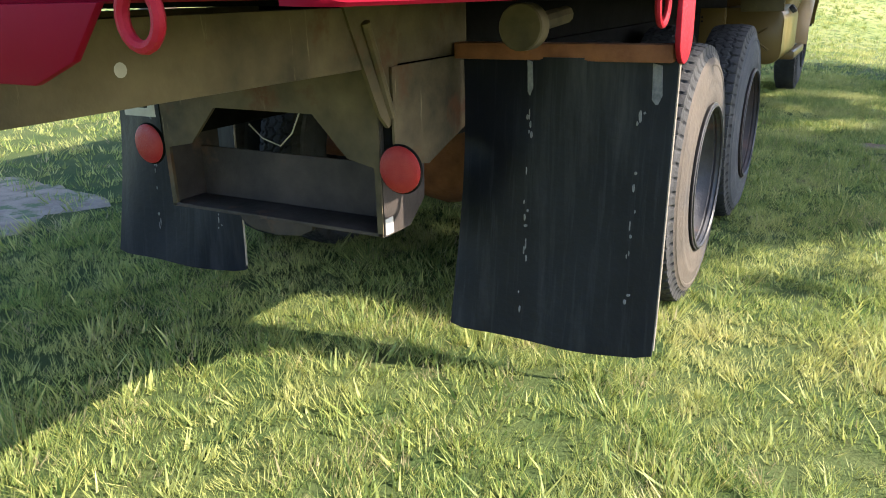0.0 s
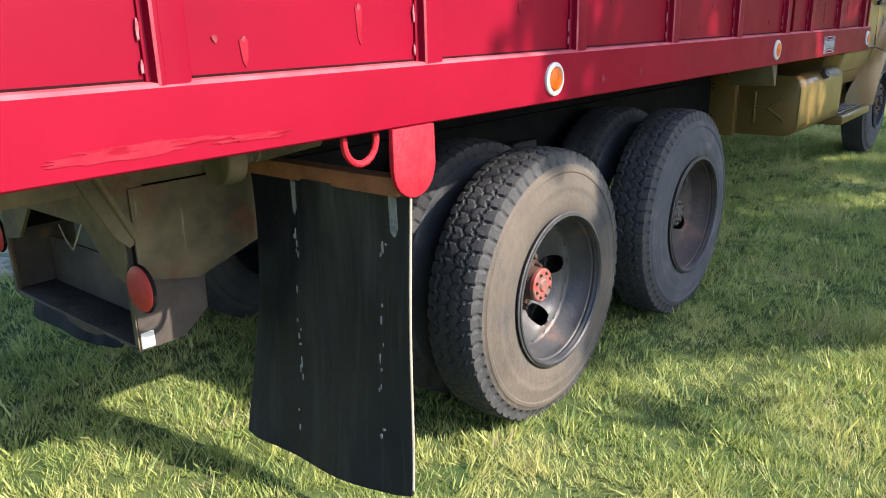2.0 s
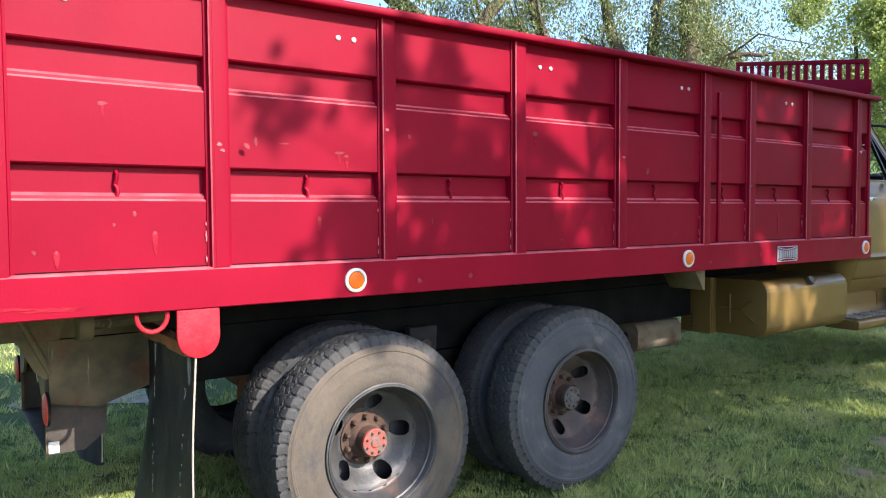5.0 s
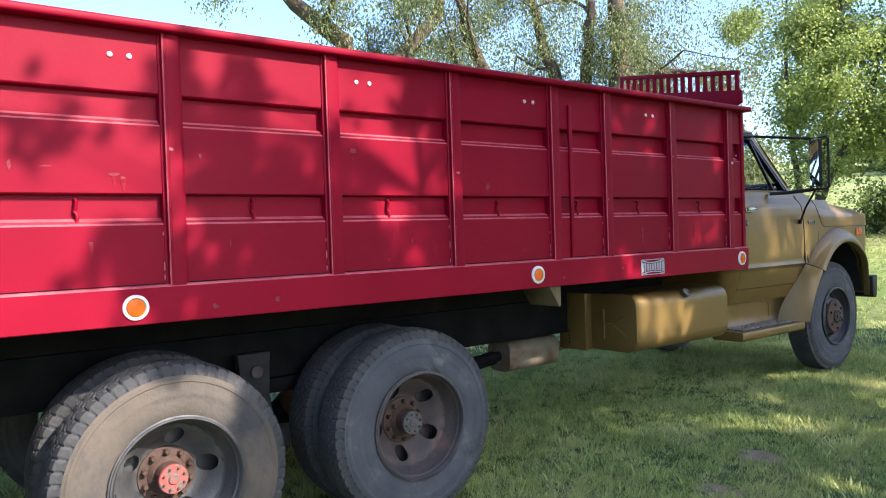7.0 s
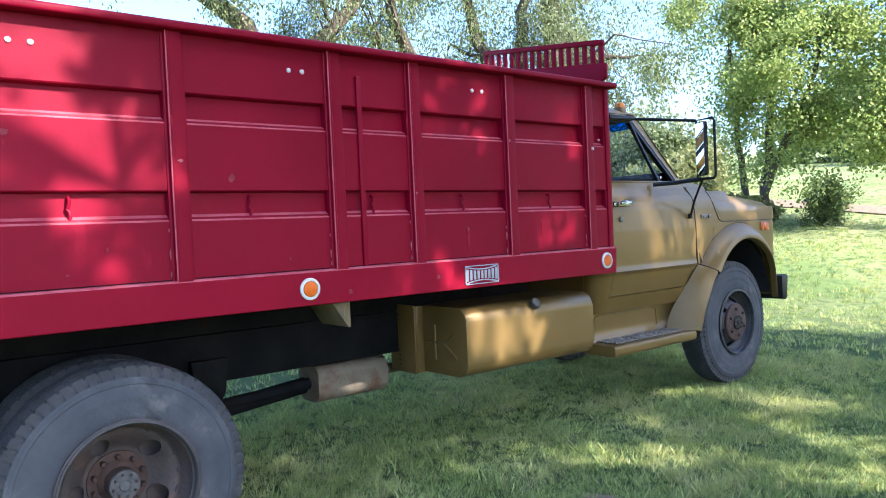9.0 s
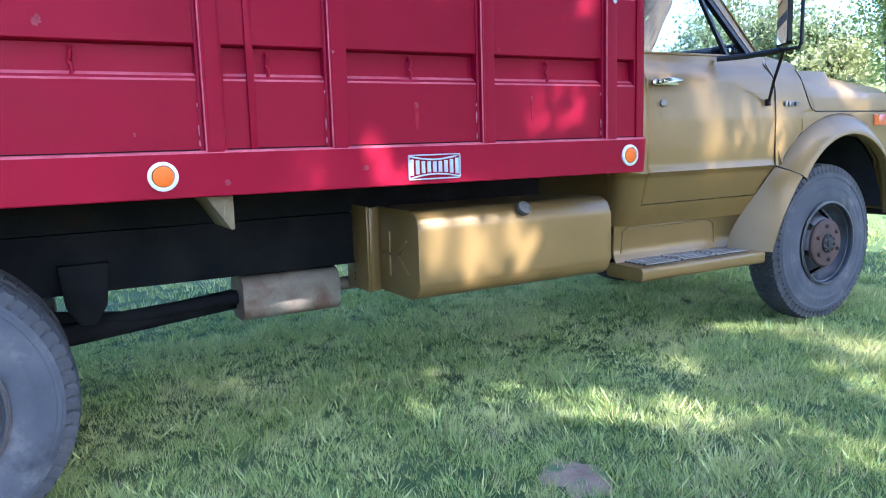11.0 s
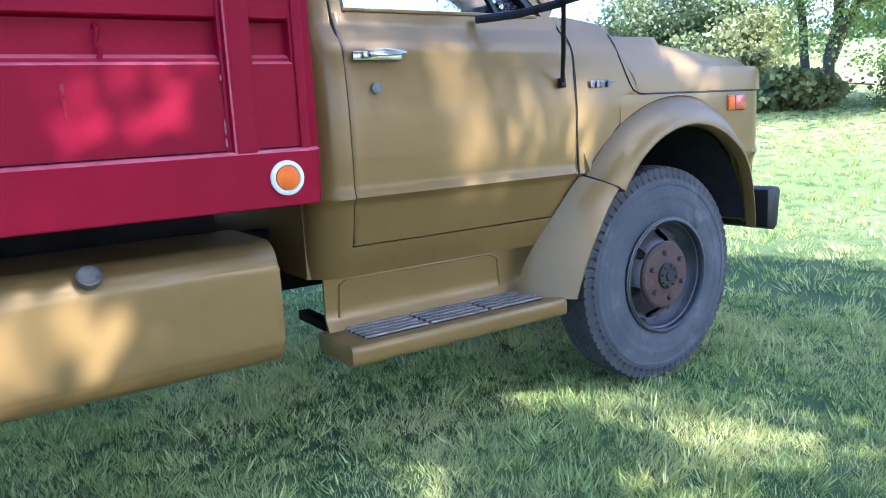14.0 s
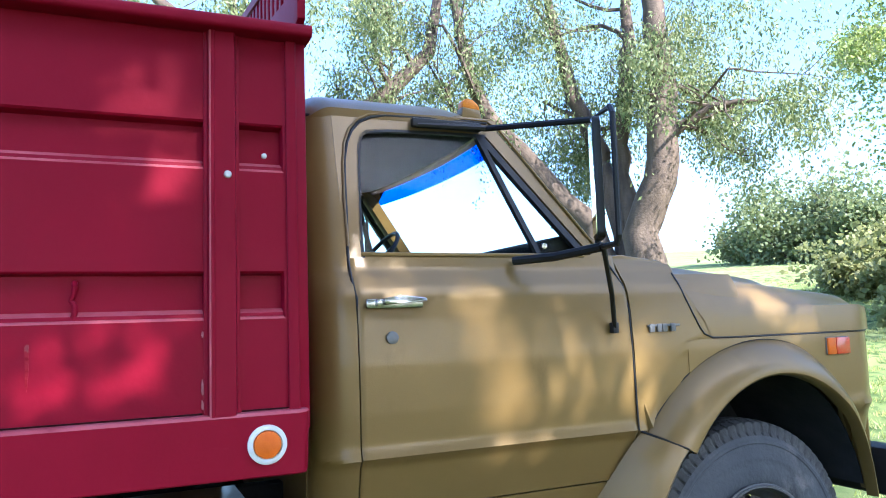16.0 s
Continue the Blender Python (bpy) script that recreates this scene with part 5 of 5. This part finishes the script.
# ---- trees ----
def leaf_cloud(rng, centres, spread, count, size, droop=0.0):
    """Many small leaves round the given points: positions as quads in one mesh."""
    c = np.array(centres)
    idx = rng.integers(0, len(c), count)
    p = c[idx] + rng.normal(0, 1, (count, 3)) * np.array(spread)
    a = rng.normal(0, 1, (count, 3))
    a[:, 2] -= droop * 2
    a /= np.linalg.norm(a, axis=1)[:, None]
    b = np.cross(a, rng.normal(0, 1, (count, 3)))
    b /= np.linalg.norm(b, axis=1)[:, None]
    s = size * rng.uniform(0.6, 1.3, count)[:, None]
    w = s * (0.22 if droop else 0.42)
    v = np.stack([p, p + a * s * 0.5 + b * w, p + a * s, p + a * s * 0.5 - b * w], 1).reshape(-1, 3)
    return v


def mesh_quads(name, v, material, parent=None, label=""):
    n = len(v) // 4
    me = bpy.data.meshes.new(name)
    me.vertices.add(len(v))
    me.vertices.foreach_set("co", v.astype(np.float32).ravel())
    me.loops.add(len(v))
    me.loops.foreach_set("vertex_index", np.arange(len(v), dtype=np.int32))
    me.polygons.add(n)
    me.polygons.foreach_set("loop_start", np.arange(0, len(v), 4, dtype=np.int32))
    me.update(calc_edges=True)
    me.materials.append(material)
    ob = new(name, me)
    if parent is not None:
        ob.parent = parent
        ob.matrix_parent_inverse = parent.matrix_basis.inverted()
    if label:
        tagged(ob, label)
    return ob


def grow(bm, rng, p, d, length, r, depth, tips, lift=0.1, bend=0.25, forks=3):
    """A limb that bends and forks; tips collects places for leaves."""
    pts, rs = [Vector(p)], [r]
    n = 5
    d = Vector(d).normalized()
    for i in range(n):
        d = (d + Vector(rng.normal(0, bend * 0.5, 3)) + Vector((0, 0, lift * 0.3))).normalized()
        pts.append(pts[-1] + d * length / n)
        rs.append(r * (1 - 0.45 * (i + 1) / n))
    tube(pts, rs, 9 if r > 0.06 else 5, bm)
    if depth == 0:
        tips += [tuple(q) for q in pts[2:]]
        return
    if depth == 1:
        tips += [tuple(q) for q in pts[3:]]
    for k in range(forks):
        q = pts[rng.integers(2, n + 1)] if k else pts[-1]
        side = Vector(rng.normal(0, 1, 3))
        dd = (d * 0.7 + side.normalized() * 0.75 + Vector((0, 0, lift))).normalized()
        grow(bm, rng, q, dd, length * rng.uniform(0.5, 0.75), rs[-1] * 0.8, depth - 1, tips, lift, bend, forks)


def limb_tree(name, label, limbs, leaf, bark, seed, leaves, size, spread, droop, twigs, twig_len, category="tree", low=0.0, curtain=None, lobes=()):
    """A tree from its main limbs (points and radii); twigs fork from their upper parts and carry the leaves."""
    rng = np.random.default_rng(seed)
    x, y, _ = limbs[0][0][0]
    t = thing(name, (x, y, ground_z(x, y)), label, category)
    tips = []
    bm = bmesh.new()
    for pts, radii in limbs:
        fine, fr = [], []
        lift = ground_z(x, y)
        pts = [(px, py, pz + lift * max(0.0, 1 - pz / 4.0)) for px, py, pz in pts]
        for (p, r), (q, r2) in zip(zip(pts, radii), zip(pts[1:], radii[1:])):
            for k in range(4):
                f = k / 4
                fine.append(Vector(p).lerp(Vector(q), f) + Vector(rng.normal(0, 0.03, 3)))
                fr.append(r + (r2 - r) * f)
        fine.append(Vector(pts[-1]))
        fr.append(radii[-1])
        tube(fine, fr, 12, bm)
        n = len(fine)
        for _ in range(twigs):
            i = int(rng.integers(int(n * 0.3), n))
            d = Vector((rng.normal(0, 1), rng.normal(0, 1), rng.normal(0.25, 0.5)))
            if fine[i].z > low:
                grow(bm, rng, fine[i], d, twig_len * rng.uniform(0.6, 1.3), min(0.06, fr[i] * 0.4), 2, tips, 0.12, 0.35, 3)
    part("trunk", bm, bark, t)
    if droop:
        tips = [tips[i] for i in rng.choice(len(tips), int(len(tips) * 0.3), replace=False)]
        tips = [(px + rng.normal(0, 0.15), py + rng.normal(0, 0.15), pz - rng.uniform(0, droop)) for px, py, pz in tips for _ in range(3)]
    for c, semi, n in lobes:
        u = rng.normal(0, 1, (n, 3))
        u /= np.linalg.norm(u, axis=1)[:, None]
        k = (rng.uniform(0, 1, n) ** 0.3)[:, None] * np.array([[1 + 0.35 * noise.noise((3 * q[0], 3 * q[1], 3 * q[2]))] for q in u])
        tips += [tuple(q) for q in np.array(c) + u * np.array(semi) * k]
    v = leaf_cloud(rng, tips, spread, leaves, size, droop)
    if curtain:
        (cx, cy), cr, count = curtain
        hang = []
        for _ in range(count):
            a, q = rng.uniform(0, 2 * np.pi), cr * math.sqrt(rng.uniform(0, 1))
            sx, sy, top, drop = cx + q * math.cos(a), cy + q * math.sin(a), rng.uniform(6.0, 10.0), rng.uniform(0.8, 3.4)
            for k in range(9):
                hang.append((sx + rng.normal(0, 0.07), sy + rng.normal(0, 0.07), top - drop * k / 9))
        v = np.concatenate([v, leaf_cloud(rng, hang, (0.1, 0.1, 0.16), count * 110, size, 1.0)])
    mesh_quads("crown", v, leaf, t)
    return t


limb_tree("willow_tree", "big willow with several leaning furrowed trunks and drooping leaves", [
    ([(-8.0, 12.3, 0.0), (-7.95, 12.25, 2.6), (-7.6, 12.5, 4.1), (-7.55, 12.6, 5.6), (-7.7, 12.5, 7.2), (-7.8, 12.6, 9.5)], [0.42, 0.30, 0.27, 0.22, 0.17, 0.06]),
    ([(-8.2, 12.2, 0.5), (-8.75, 11.8, 3.0), (-9.75, 10.6, 5.0), (-10.0, 10.2, 6.0), (-10.1, 10.0, 7.2), (-10.3, 9.8, 9.5)], [0.3, 0.2, 0.16, 0.13, 0.1, 0.04]),
    ([(-8.3, 12.4, 1.2), (-8.85, 12.3, 4.1), (-9.1, 12.1, 5.0), (-9.4, 11.8, 6.3), (-9.6, 11.6, 8.8)], [0.24, 0.17, 0.15, 0.12, 0.04]),
    ([(-8.1, 12.5, 1.5), (-8.6, 12.4, 4.1), (-8.55, 12.5, 5.3), (-8.5, 12.6, 6.5), (-8.5, 12.8, 9.0)], [0.22, 0.15, 0.14, 0.12, 0.04]),
    ([(-7.6, 12.5, 4.5), (-6.9, 13.0, 4.9), (-6.3, 13.5, 4.9)], [0.1, 0.07, 0.03])],
    LEAF_WILLOW, BARK, 3, 62000, 0.075, (0.16, 0.16, 0.15), 0.8, 5, 1.5, low=4.4, curtain=((-8.3, 12.2), 4.6, 150), lobes=(((-9.6, 11.4, 5.4), (1.8, 1.8, 0.9), 60), ((-7.0, 12.9, 5.6), (1.0, 1.0, 1.5), 40)))
limb_tree("leaning_willow", "leaning willow with a bare broken limb", [
    ([(-9.9, 6.0, 0.0), (-9.6, 6.4, 2.5), (-9.1, 6.6, 4.0), (-8.7, 6.1, 5.1), (-8.95, 5.1, 5.9), (-9.1, 4.5, 6.6)], [0.3, 0.24, 0.2, 0.17, 0.12, 0.05]),
    ([(-9.6, 6.4, 2.5), (-9.8, 7.8, 4.9), (-10.0, 9.4, 6.5), (-10.2, 9.8, 8.8)], [0.2, 0.17, 0.12, 0.05])],
    LEAF_WILLOW, BARK, 11, 26000, 0.07, (0.17, 0.17, 0.2), 0.8, 6, 1.0, low=4.6)
limb_tree("green_tree", "bright green bushy tree with several thin dark stems", [
    ([(-5.6, 17.2, 0.0), (-5.4, 17.3, 2.8), (-5.1, 17.2, 5.0), (-4.8, 17.3, 7.4), (-4.6, 17.2, 9.0)], [0.11, 0.09, 0.07, 0.05, 0.02]),
    ([(-5.9, 17.2, 0.0), (-6.2, 17.4, 3.0), (-6.5, 17.6, 5.2), (-6.4, 17.7, 7.6)], [0.09, 0.07, 0.05, 0.02]),
    ([(-5.8, 17.2, 0.0), (-4.9, 17.0, 2.6), (-4.2, 16.9, 4.4), (-3.8, 17.0, 6.0)], [0.09, 0.07, 0.05, 0.02])],
    LEAF_GREEN, BARK_GREY, 5, 95000, 0.067, (0.19, 0.19, 0.15), 0.0, 5, 1.1, low=3.0,
    lobes=(((-5.2, 17.1, 5.6), (1.9, 1.9, 3.6), 230), ((-4.1, 17.0, 4.0), (2.0, 1.8, 1.9), 120)))
limb_tree("green_tree", "tall leafy green tree behind the lawn", [
    ([(-1.9, 18.6, 0.0), (-1.9, 18.5, 3.4), (-1.8, 18.4, 6.0), (-1.7, 18.5, 8.5)], [0.14, 0.1, 0.07, 0.03]),
    ([(-1.9, 18.6, 0.8), (-2.8, 18.2, 4.0), (-3.2, 18.0, 6.4)], [0.1, 0.07, 0.03]),
    ([(-1.9, 18.6, 0.8), (-0.8, 18.2, 4.0), (-0.4, 18.0, 6.4)], [0.1, 0.07, 0.03])],
    LEAF_GREEN, BARK_GREY, 6, 60000, 0.068, (0.2, 0.2, 0.16), 0.0, 5, 1.2, low=3.2,
    lobes=(((-2.2, 18.3, 4.6), (2.1, 2.0, 2.4), 150),))
# unseen trees added behind the walker, on the sunny side, to throw the dappled shade; their crowns are left open
# where sun patches are wanted. A gap is named by where its sun patch falls on the upright plane x = 0: (y, z, radius)
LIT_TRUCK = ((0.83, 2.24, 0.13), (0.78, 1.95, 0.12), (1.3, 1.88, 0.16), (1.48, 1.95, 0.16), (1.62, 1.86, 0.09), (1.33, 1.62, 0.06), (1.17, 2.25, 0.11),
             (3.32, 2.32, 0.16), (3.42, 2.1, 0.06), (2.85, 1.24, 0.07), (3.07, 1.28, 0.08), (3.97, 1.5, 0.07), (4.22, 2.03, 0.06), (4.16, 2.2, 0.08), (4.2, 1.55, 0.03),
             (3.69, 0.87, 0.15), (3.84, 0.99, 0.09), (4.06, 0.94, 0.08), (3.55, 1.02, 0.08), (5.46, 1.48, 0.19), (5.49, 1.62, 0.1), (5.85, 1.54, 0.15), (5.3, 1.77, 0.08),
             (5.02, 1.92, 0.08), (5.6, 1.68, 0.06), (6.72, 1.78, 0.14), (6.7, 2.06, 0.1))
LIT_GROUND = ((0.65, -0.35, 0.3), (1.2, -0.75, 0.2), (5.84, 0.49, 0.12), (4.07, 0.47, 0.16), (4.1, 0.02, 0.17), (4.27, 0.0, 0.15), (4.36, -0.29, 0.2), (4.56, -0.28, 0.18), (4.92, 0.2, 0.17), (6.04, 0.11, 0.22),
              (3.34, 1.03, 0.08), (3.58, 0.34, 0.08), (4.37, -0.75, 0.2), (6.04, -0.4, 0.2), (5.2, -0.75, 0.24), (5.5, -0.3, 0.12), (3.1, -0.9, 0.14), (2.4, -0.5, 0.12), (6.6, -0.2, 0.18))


def clump_tree(name, label, base, crown, clumps, per, seed, shade_clumps=(), clear=1.2, stray=0.04):
    """An unseen tree added for its shade: tight leaf clumps, left out where sun patches are wanted."""
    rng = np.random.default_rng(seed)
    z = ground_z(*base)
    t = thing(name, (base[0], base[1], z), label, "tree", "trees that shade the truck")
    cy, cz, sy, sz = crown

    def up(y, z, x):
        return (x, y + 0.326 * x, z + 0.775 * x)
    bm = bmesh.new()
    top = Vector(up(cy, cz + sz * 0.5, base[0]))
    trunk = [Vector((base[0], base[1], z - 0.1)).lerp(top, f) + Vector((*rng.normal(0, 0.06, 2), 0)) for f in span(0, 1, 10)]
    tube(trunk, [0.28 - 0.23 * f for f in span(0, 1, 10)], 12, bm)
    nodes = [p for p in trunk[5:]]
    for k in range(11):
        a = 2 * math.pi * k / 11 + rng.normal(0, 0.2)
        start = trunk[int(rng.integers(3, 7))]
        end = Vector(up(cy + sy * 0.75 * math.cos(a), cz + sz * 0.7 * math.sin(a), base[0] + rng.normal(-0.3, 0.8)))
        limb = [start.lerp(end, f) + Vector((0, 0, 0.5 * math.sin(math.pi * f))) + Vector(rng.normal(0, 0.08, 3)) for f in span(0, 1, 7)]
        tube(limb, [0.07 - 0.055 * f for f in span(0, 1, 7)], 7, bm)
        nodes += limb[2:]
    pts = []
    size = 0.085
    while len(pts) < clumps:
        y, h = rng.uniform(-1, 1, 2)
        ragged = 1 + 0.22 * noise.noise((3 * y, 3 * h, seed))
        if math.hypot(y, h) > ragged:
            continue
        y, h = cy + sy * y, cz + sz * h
        # clumps that would cover a listed sun patch are dropped
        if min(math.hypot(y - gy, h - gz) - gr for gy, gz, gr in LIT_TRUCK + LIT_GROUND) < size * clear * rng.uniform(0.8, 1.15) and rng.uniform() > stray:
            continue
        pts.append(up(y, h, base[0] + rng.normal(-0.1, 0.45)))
    # extra clumps put where the truck is to be shaded
    for y, h, r, n in shade_clumps:
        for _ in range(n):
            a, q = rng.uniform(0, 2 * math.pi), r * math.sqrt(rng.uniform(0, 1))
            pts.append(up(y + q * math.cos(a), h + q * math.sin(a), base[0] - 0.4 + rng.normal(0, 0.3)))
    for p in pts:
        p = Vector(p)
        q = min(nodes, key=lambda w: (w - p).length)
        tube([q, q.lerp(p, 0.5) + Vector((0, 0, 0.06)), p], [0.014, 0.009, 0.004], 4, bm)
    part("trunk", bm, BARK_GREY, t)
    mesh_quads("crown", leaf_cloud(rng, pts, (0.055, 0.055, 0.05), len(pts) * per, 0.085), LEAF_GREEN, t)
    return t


clump_tree("unseen_shade_tree", "unseen leafy tree added to throw patchy shade on the truck", (5.6, 4.6), (2.88, 0.7, 2.42, 2.3), 1390, 34, 8, ((-0.3, 2.0, 0.1, 2), (0.05, 1.5, 0.15, 5), (0.35, 2.2, 0.24, 14), (0.5, 1.75, 0.2, 10), (0.75, 1.45, 0.25, 16), (0.3, 1.3, 0.22, 12), (0.7, 1.75, 0.16, 7), (0.35, -0.25, 0.12, 3)))
clump_tree("unseen_shade_tree", "unseen leafy tree added to throw patchy shade on the truck", (5.6, 8.7), (6.9, 0.5, 2.8, 2.4), 1600, 34, 9)
# farther unseen trees added to block sky light from that side
clump_tree("unseen_shade_tree", "unseen leafy tree added farther off to block sky light", (11.0, 7.0), (3.3, 1.2, 2.4, 2.6), 1000, 40, 14, clear=2.6, stray=0.0)
clump_tree("unseen_shade_tree", "unseen leafy tree added farther off to block sky light", (11.0, 11.0), (7.2, 1.0, 2.8, 2.6), 1100, 40, 15, clear=2.6, stray=0.0)


def bush(name, label, centre, size, leaf, seed, leaves, leaf_size, category="bush"):
    rng = np.random.default_rng(seed)
    x, y = centre
    z = ground_z(x, y)
    t = thing(name, (x, y, z), label, category, "bushes along the lawn's edge" if category == "bush" else "")
    bm = bmesh.new()
    tips = []
    for k in range(9):
        d = Vector((rng.normal(0, 0.6), rng.normal(0, 0.6), 1.0))
        grow(bm, rng, (x + rng.normal(0, size[0] * 0.25), y + rng.normal(0, size[0] * 0.25), z - 0.05), d, size[1] * rng.uniform(0.4, 0.65), 0.02 + 0.008 * size[1], 1, tips, 0.1, 0.3, 3)
    tips += [(x + rng.normal(0, size[0] * 0.4), y + rng.normal(0, size[0] * 0.4), z + abs(rng.normal(0, size[1] * 0.3))) for _ in range(40)]
    part("stems", bm, BARK_GREY, t)
    mesh_quads("crown", leaf_cloud(rng, tips, (size[0] * 0.13, size[0] * 0.13, size[1] * 0.1), leaves, leaf_size), leaf, t)
    return t


for k, (x, y, w, h, lf, n) in enumerate(((-17.8, 27.5, 2.4, 3.7, LEAF_MID, 9000), (-15.2, 28.0, 2.4, 3.2, LEAF_MID, 9000), (-20.5, 28.5, 1.8, 1.8, LEAF_BUSH, 7000), (-10.5, 22.0, 2.0, 1.3, LEAF_BUSH, 7000), (-8.8, 19.0, 1.4, 1.0, LEAF_BUSH, 9000), (-6.0, 16.9, 1.1, 0.75, LEAF_BUSH, 9000))):
    bush("bush", "leafy bush at the lawn's edge" if lf is not LEAF_BUSH else "dry yellowish bush at the lawn's edge", (x, y), (w, h), lf, 40 + k, n, 0.08 + 0.0025 * math.hypot(x, y))
# small cedar far off and a line of woods behind the lawn
bush("cedar_tree", "small dark cedar beside a dirt track", (-4.4, 18.0), (0.42, 1.3), LEAF_DARK, 70, 8000, 0.05, "tree")
rng = np.random.default_rng(77)
woods = []
for k in range(60):
    az = radians(rng.uniform(-28, 21))
    d = rng.uniform(48, 75)
    x, y = -math.sin(az) * d, math.cos(az) * d
    h = rng.uniform(4, 8)
    for _ in range(14):
        woods.append((x + rng.normal(0, 1.6), y + rng.normal(0, 1.6), ground_z(x, y) + abs(rng.normal(0.35, 0.3)) * h))
tagged(mesh_quads("far_woods", leaf_cloud(rng, woods, (1.0, 1.0, 0.9), 36000, 0.6), LEAF_DARK), "dark line of distant woods", "woods", kind="stuff")
bm = bmesh.new()
track = [(-9.0 + 0.5 * k, 19.8 + 0.06 * k + 0.15 * math.sin(k * 0.4)) for k in range(0, 50)]
left = [bm.verts.new((x, y - 0.6, ground_z(x, y - 0.6) + 0.03)) for x, y in track]
right = [bm.verts.new((x, y + 0.6, ground_z(x, y + 0.6) + 0.03)) for x, y in track]
for i in range(len(track) - 1):
    bm.faces.new((left[i], right[i], right[i + 1], left[i + 1]))
tagged(part("road", bm, DIRT), "pale brown dirt track beyond the lawn", "track", kind="structure")


# ---- dirt patches and grass ----
def dirt_patch(x, y, r, seed):
    bm = bmesh.new()
    mid = bm.verts.new((x, y, ground_z(x, y) + 0.012))
    ring = []
    for i in range(28):
        a = 2 * math.pi * i / 28
        q = r * (1 + 0.45 * noise.noise((2 * math.cos(a), 2 * math.sin(a), seed)))
        px, py = x + q * 1.3 * math.cos(a), y + q * math.sin(a)
        ring.append(bm.verts.new((px, py, ground_z(px, py) + 0.003)))
    for i in range(28):
        bm.faces.new((mid, ring[i], ring[(i + 1) % 28]))
    return part("dirt_patch", bm, DIRT if r < 0.5 else PALE_DIRT)


PATCHES = ((0.6, 3.64, 0.13), (0.75, 2.9, 0.12), (-4.3, -0.3, 0.6))
for k, (x, y, r) in enumerate(PATCHES):
    tagged(dirt_patch(x, y, r, k * 3.7), "bare patch of brown dirt in the lawn", "dirt patch", kind="structure")


def mesh_tris(name, v, material):
    n = len(v) // 3
    me = bpy.data.meshes.new(name)
    me.vertices.add(len(v))
    me.vertices.foreach_set("co", v.astype(np.float32).ravel())
    me.loops.add(len(v))
    me.loops.foreach_set("vertex_index", np.arange(len(v), dtype=np.int32))
    me.polygons.add(n)
    me.polygons.foreach_set("loop_start", np.arange(0, len(v), 3, dtype=np.int32))
    me.update(calc_edges=True)
    me.materials.append(material)
    return new(name, me)


def tufts(rng, count, each, region, h0, h1, width, spread, dry=False):
    """Tufts of blades that spread from their roots, each tuft combed its own way; taller and denser in patches."""
    x0, x1, y0, y1 = region
    x, y = rng.uniform(x0, x1, count), rng.uniform(y0, y1, count)
    tall, zs = np.empty(count), np.empty(count)
    for i in range(count):
        a = noise.noise((x[i] * 1.6, y[i] * 1.6, 7.0)) + 0.7 * noise.noise((x[i] * 6, y[i] * 6, 3.0))
        tall[i] = a + 0.5 * noise.noise((x[i] * 17, y[i] * 17, 9.0))
        zs[i] = ground_z(x[i], y[i])
    keep = (tall > 0.1) if dry else (tall > -1.1)
    rim = np.minimum(np.minimum(x - x0, x1 - x), np.minimum(y - y0, y1 - y))
    keep &= rim > rng.uniform(0, 1, count) ** 2 * 0.16 * min(x1 - x0, y1 - y0)
    for px, py, r in PATCHES:
        keep &= np.hypot((x - px) / 1.3, y - py) > r * rng.uniform(0.2, 1.15, count)
    x, y, zs, tall = (np.repeat(q[keep], each) for q in (x, y, zs, tall))
    comb = np.repeat(rng.uniform(0, 2 * np.pi, int(keep.sum())), each)
    n = len(x)
    a, q = rng.uniform(0, 2 * np.pi, n), spread * np.sqrt(rng.uniform(0, 1, n))
    bx, by = x + q * np.cos(a), y + q * np.sin(a)
    h = rng.uniform(h0, h1, n) * np.clip(0.95 + 0.6 * tall, 0.6, 1.8)
    out = h * np.abs(rng.normal(0.35, 0.3, n))
    over = h * rng.uniform(0.1, 0.95, n)
    dx, dy = np.cos(a) * out + np.cos(comb) * over, np.sin(a) * out + np.sin(comb) * over
    f = rng.uniform(0, 2 * np.pi, n)
    w = width * rng.uniform(0.6, 1.3, n)
    base = np.stack([bx, by, zs - 0.006], 1)
    side = np.stack([np.cos(f) * w, np.sin(f) * w, np.zeros(n)], 1)
    tip = base + np.stack([dx, dy, h], 1)
    return np.stack([base - side, base + side, tip], 1).reshape(-1, 3)


rng = np.random.default_rng(21)
v = np.concatenate([tufts(rng, 55000, 17, (-3.5, 3.4, -4.7, 8.2), 0.026, 0.058, 0.0019, 0.03), tufts(rng, 22000, 12, (-12, 9, -7, 20), 0.035, 0.085, 0.006, 0.06)])
tagged(mesh_tris("grass", v, GRASS), "short mown green grass", "grass", kind="stuff")
v = np.concatenate([tufts(rng, 26000, 9, (-3.5, 3.4, -4.7, 8.2), 0.016, 0.045, 0.0019, 0.03, True), tufts(rng, 8000, 8, (-12, 9, -7, 20), 0.02, 0.055, 0.005, 0.08, True)])
tagged(mesh_tris("dry_grass", v, DRYGRASS), "dry straw-coloured blades in the lawn", "grass", kind="stuff")
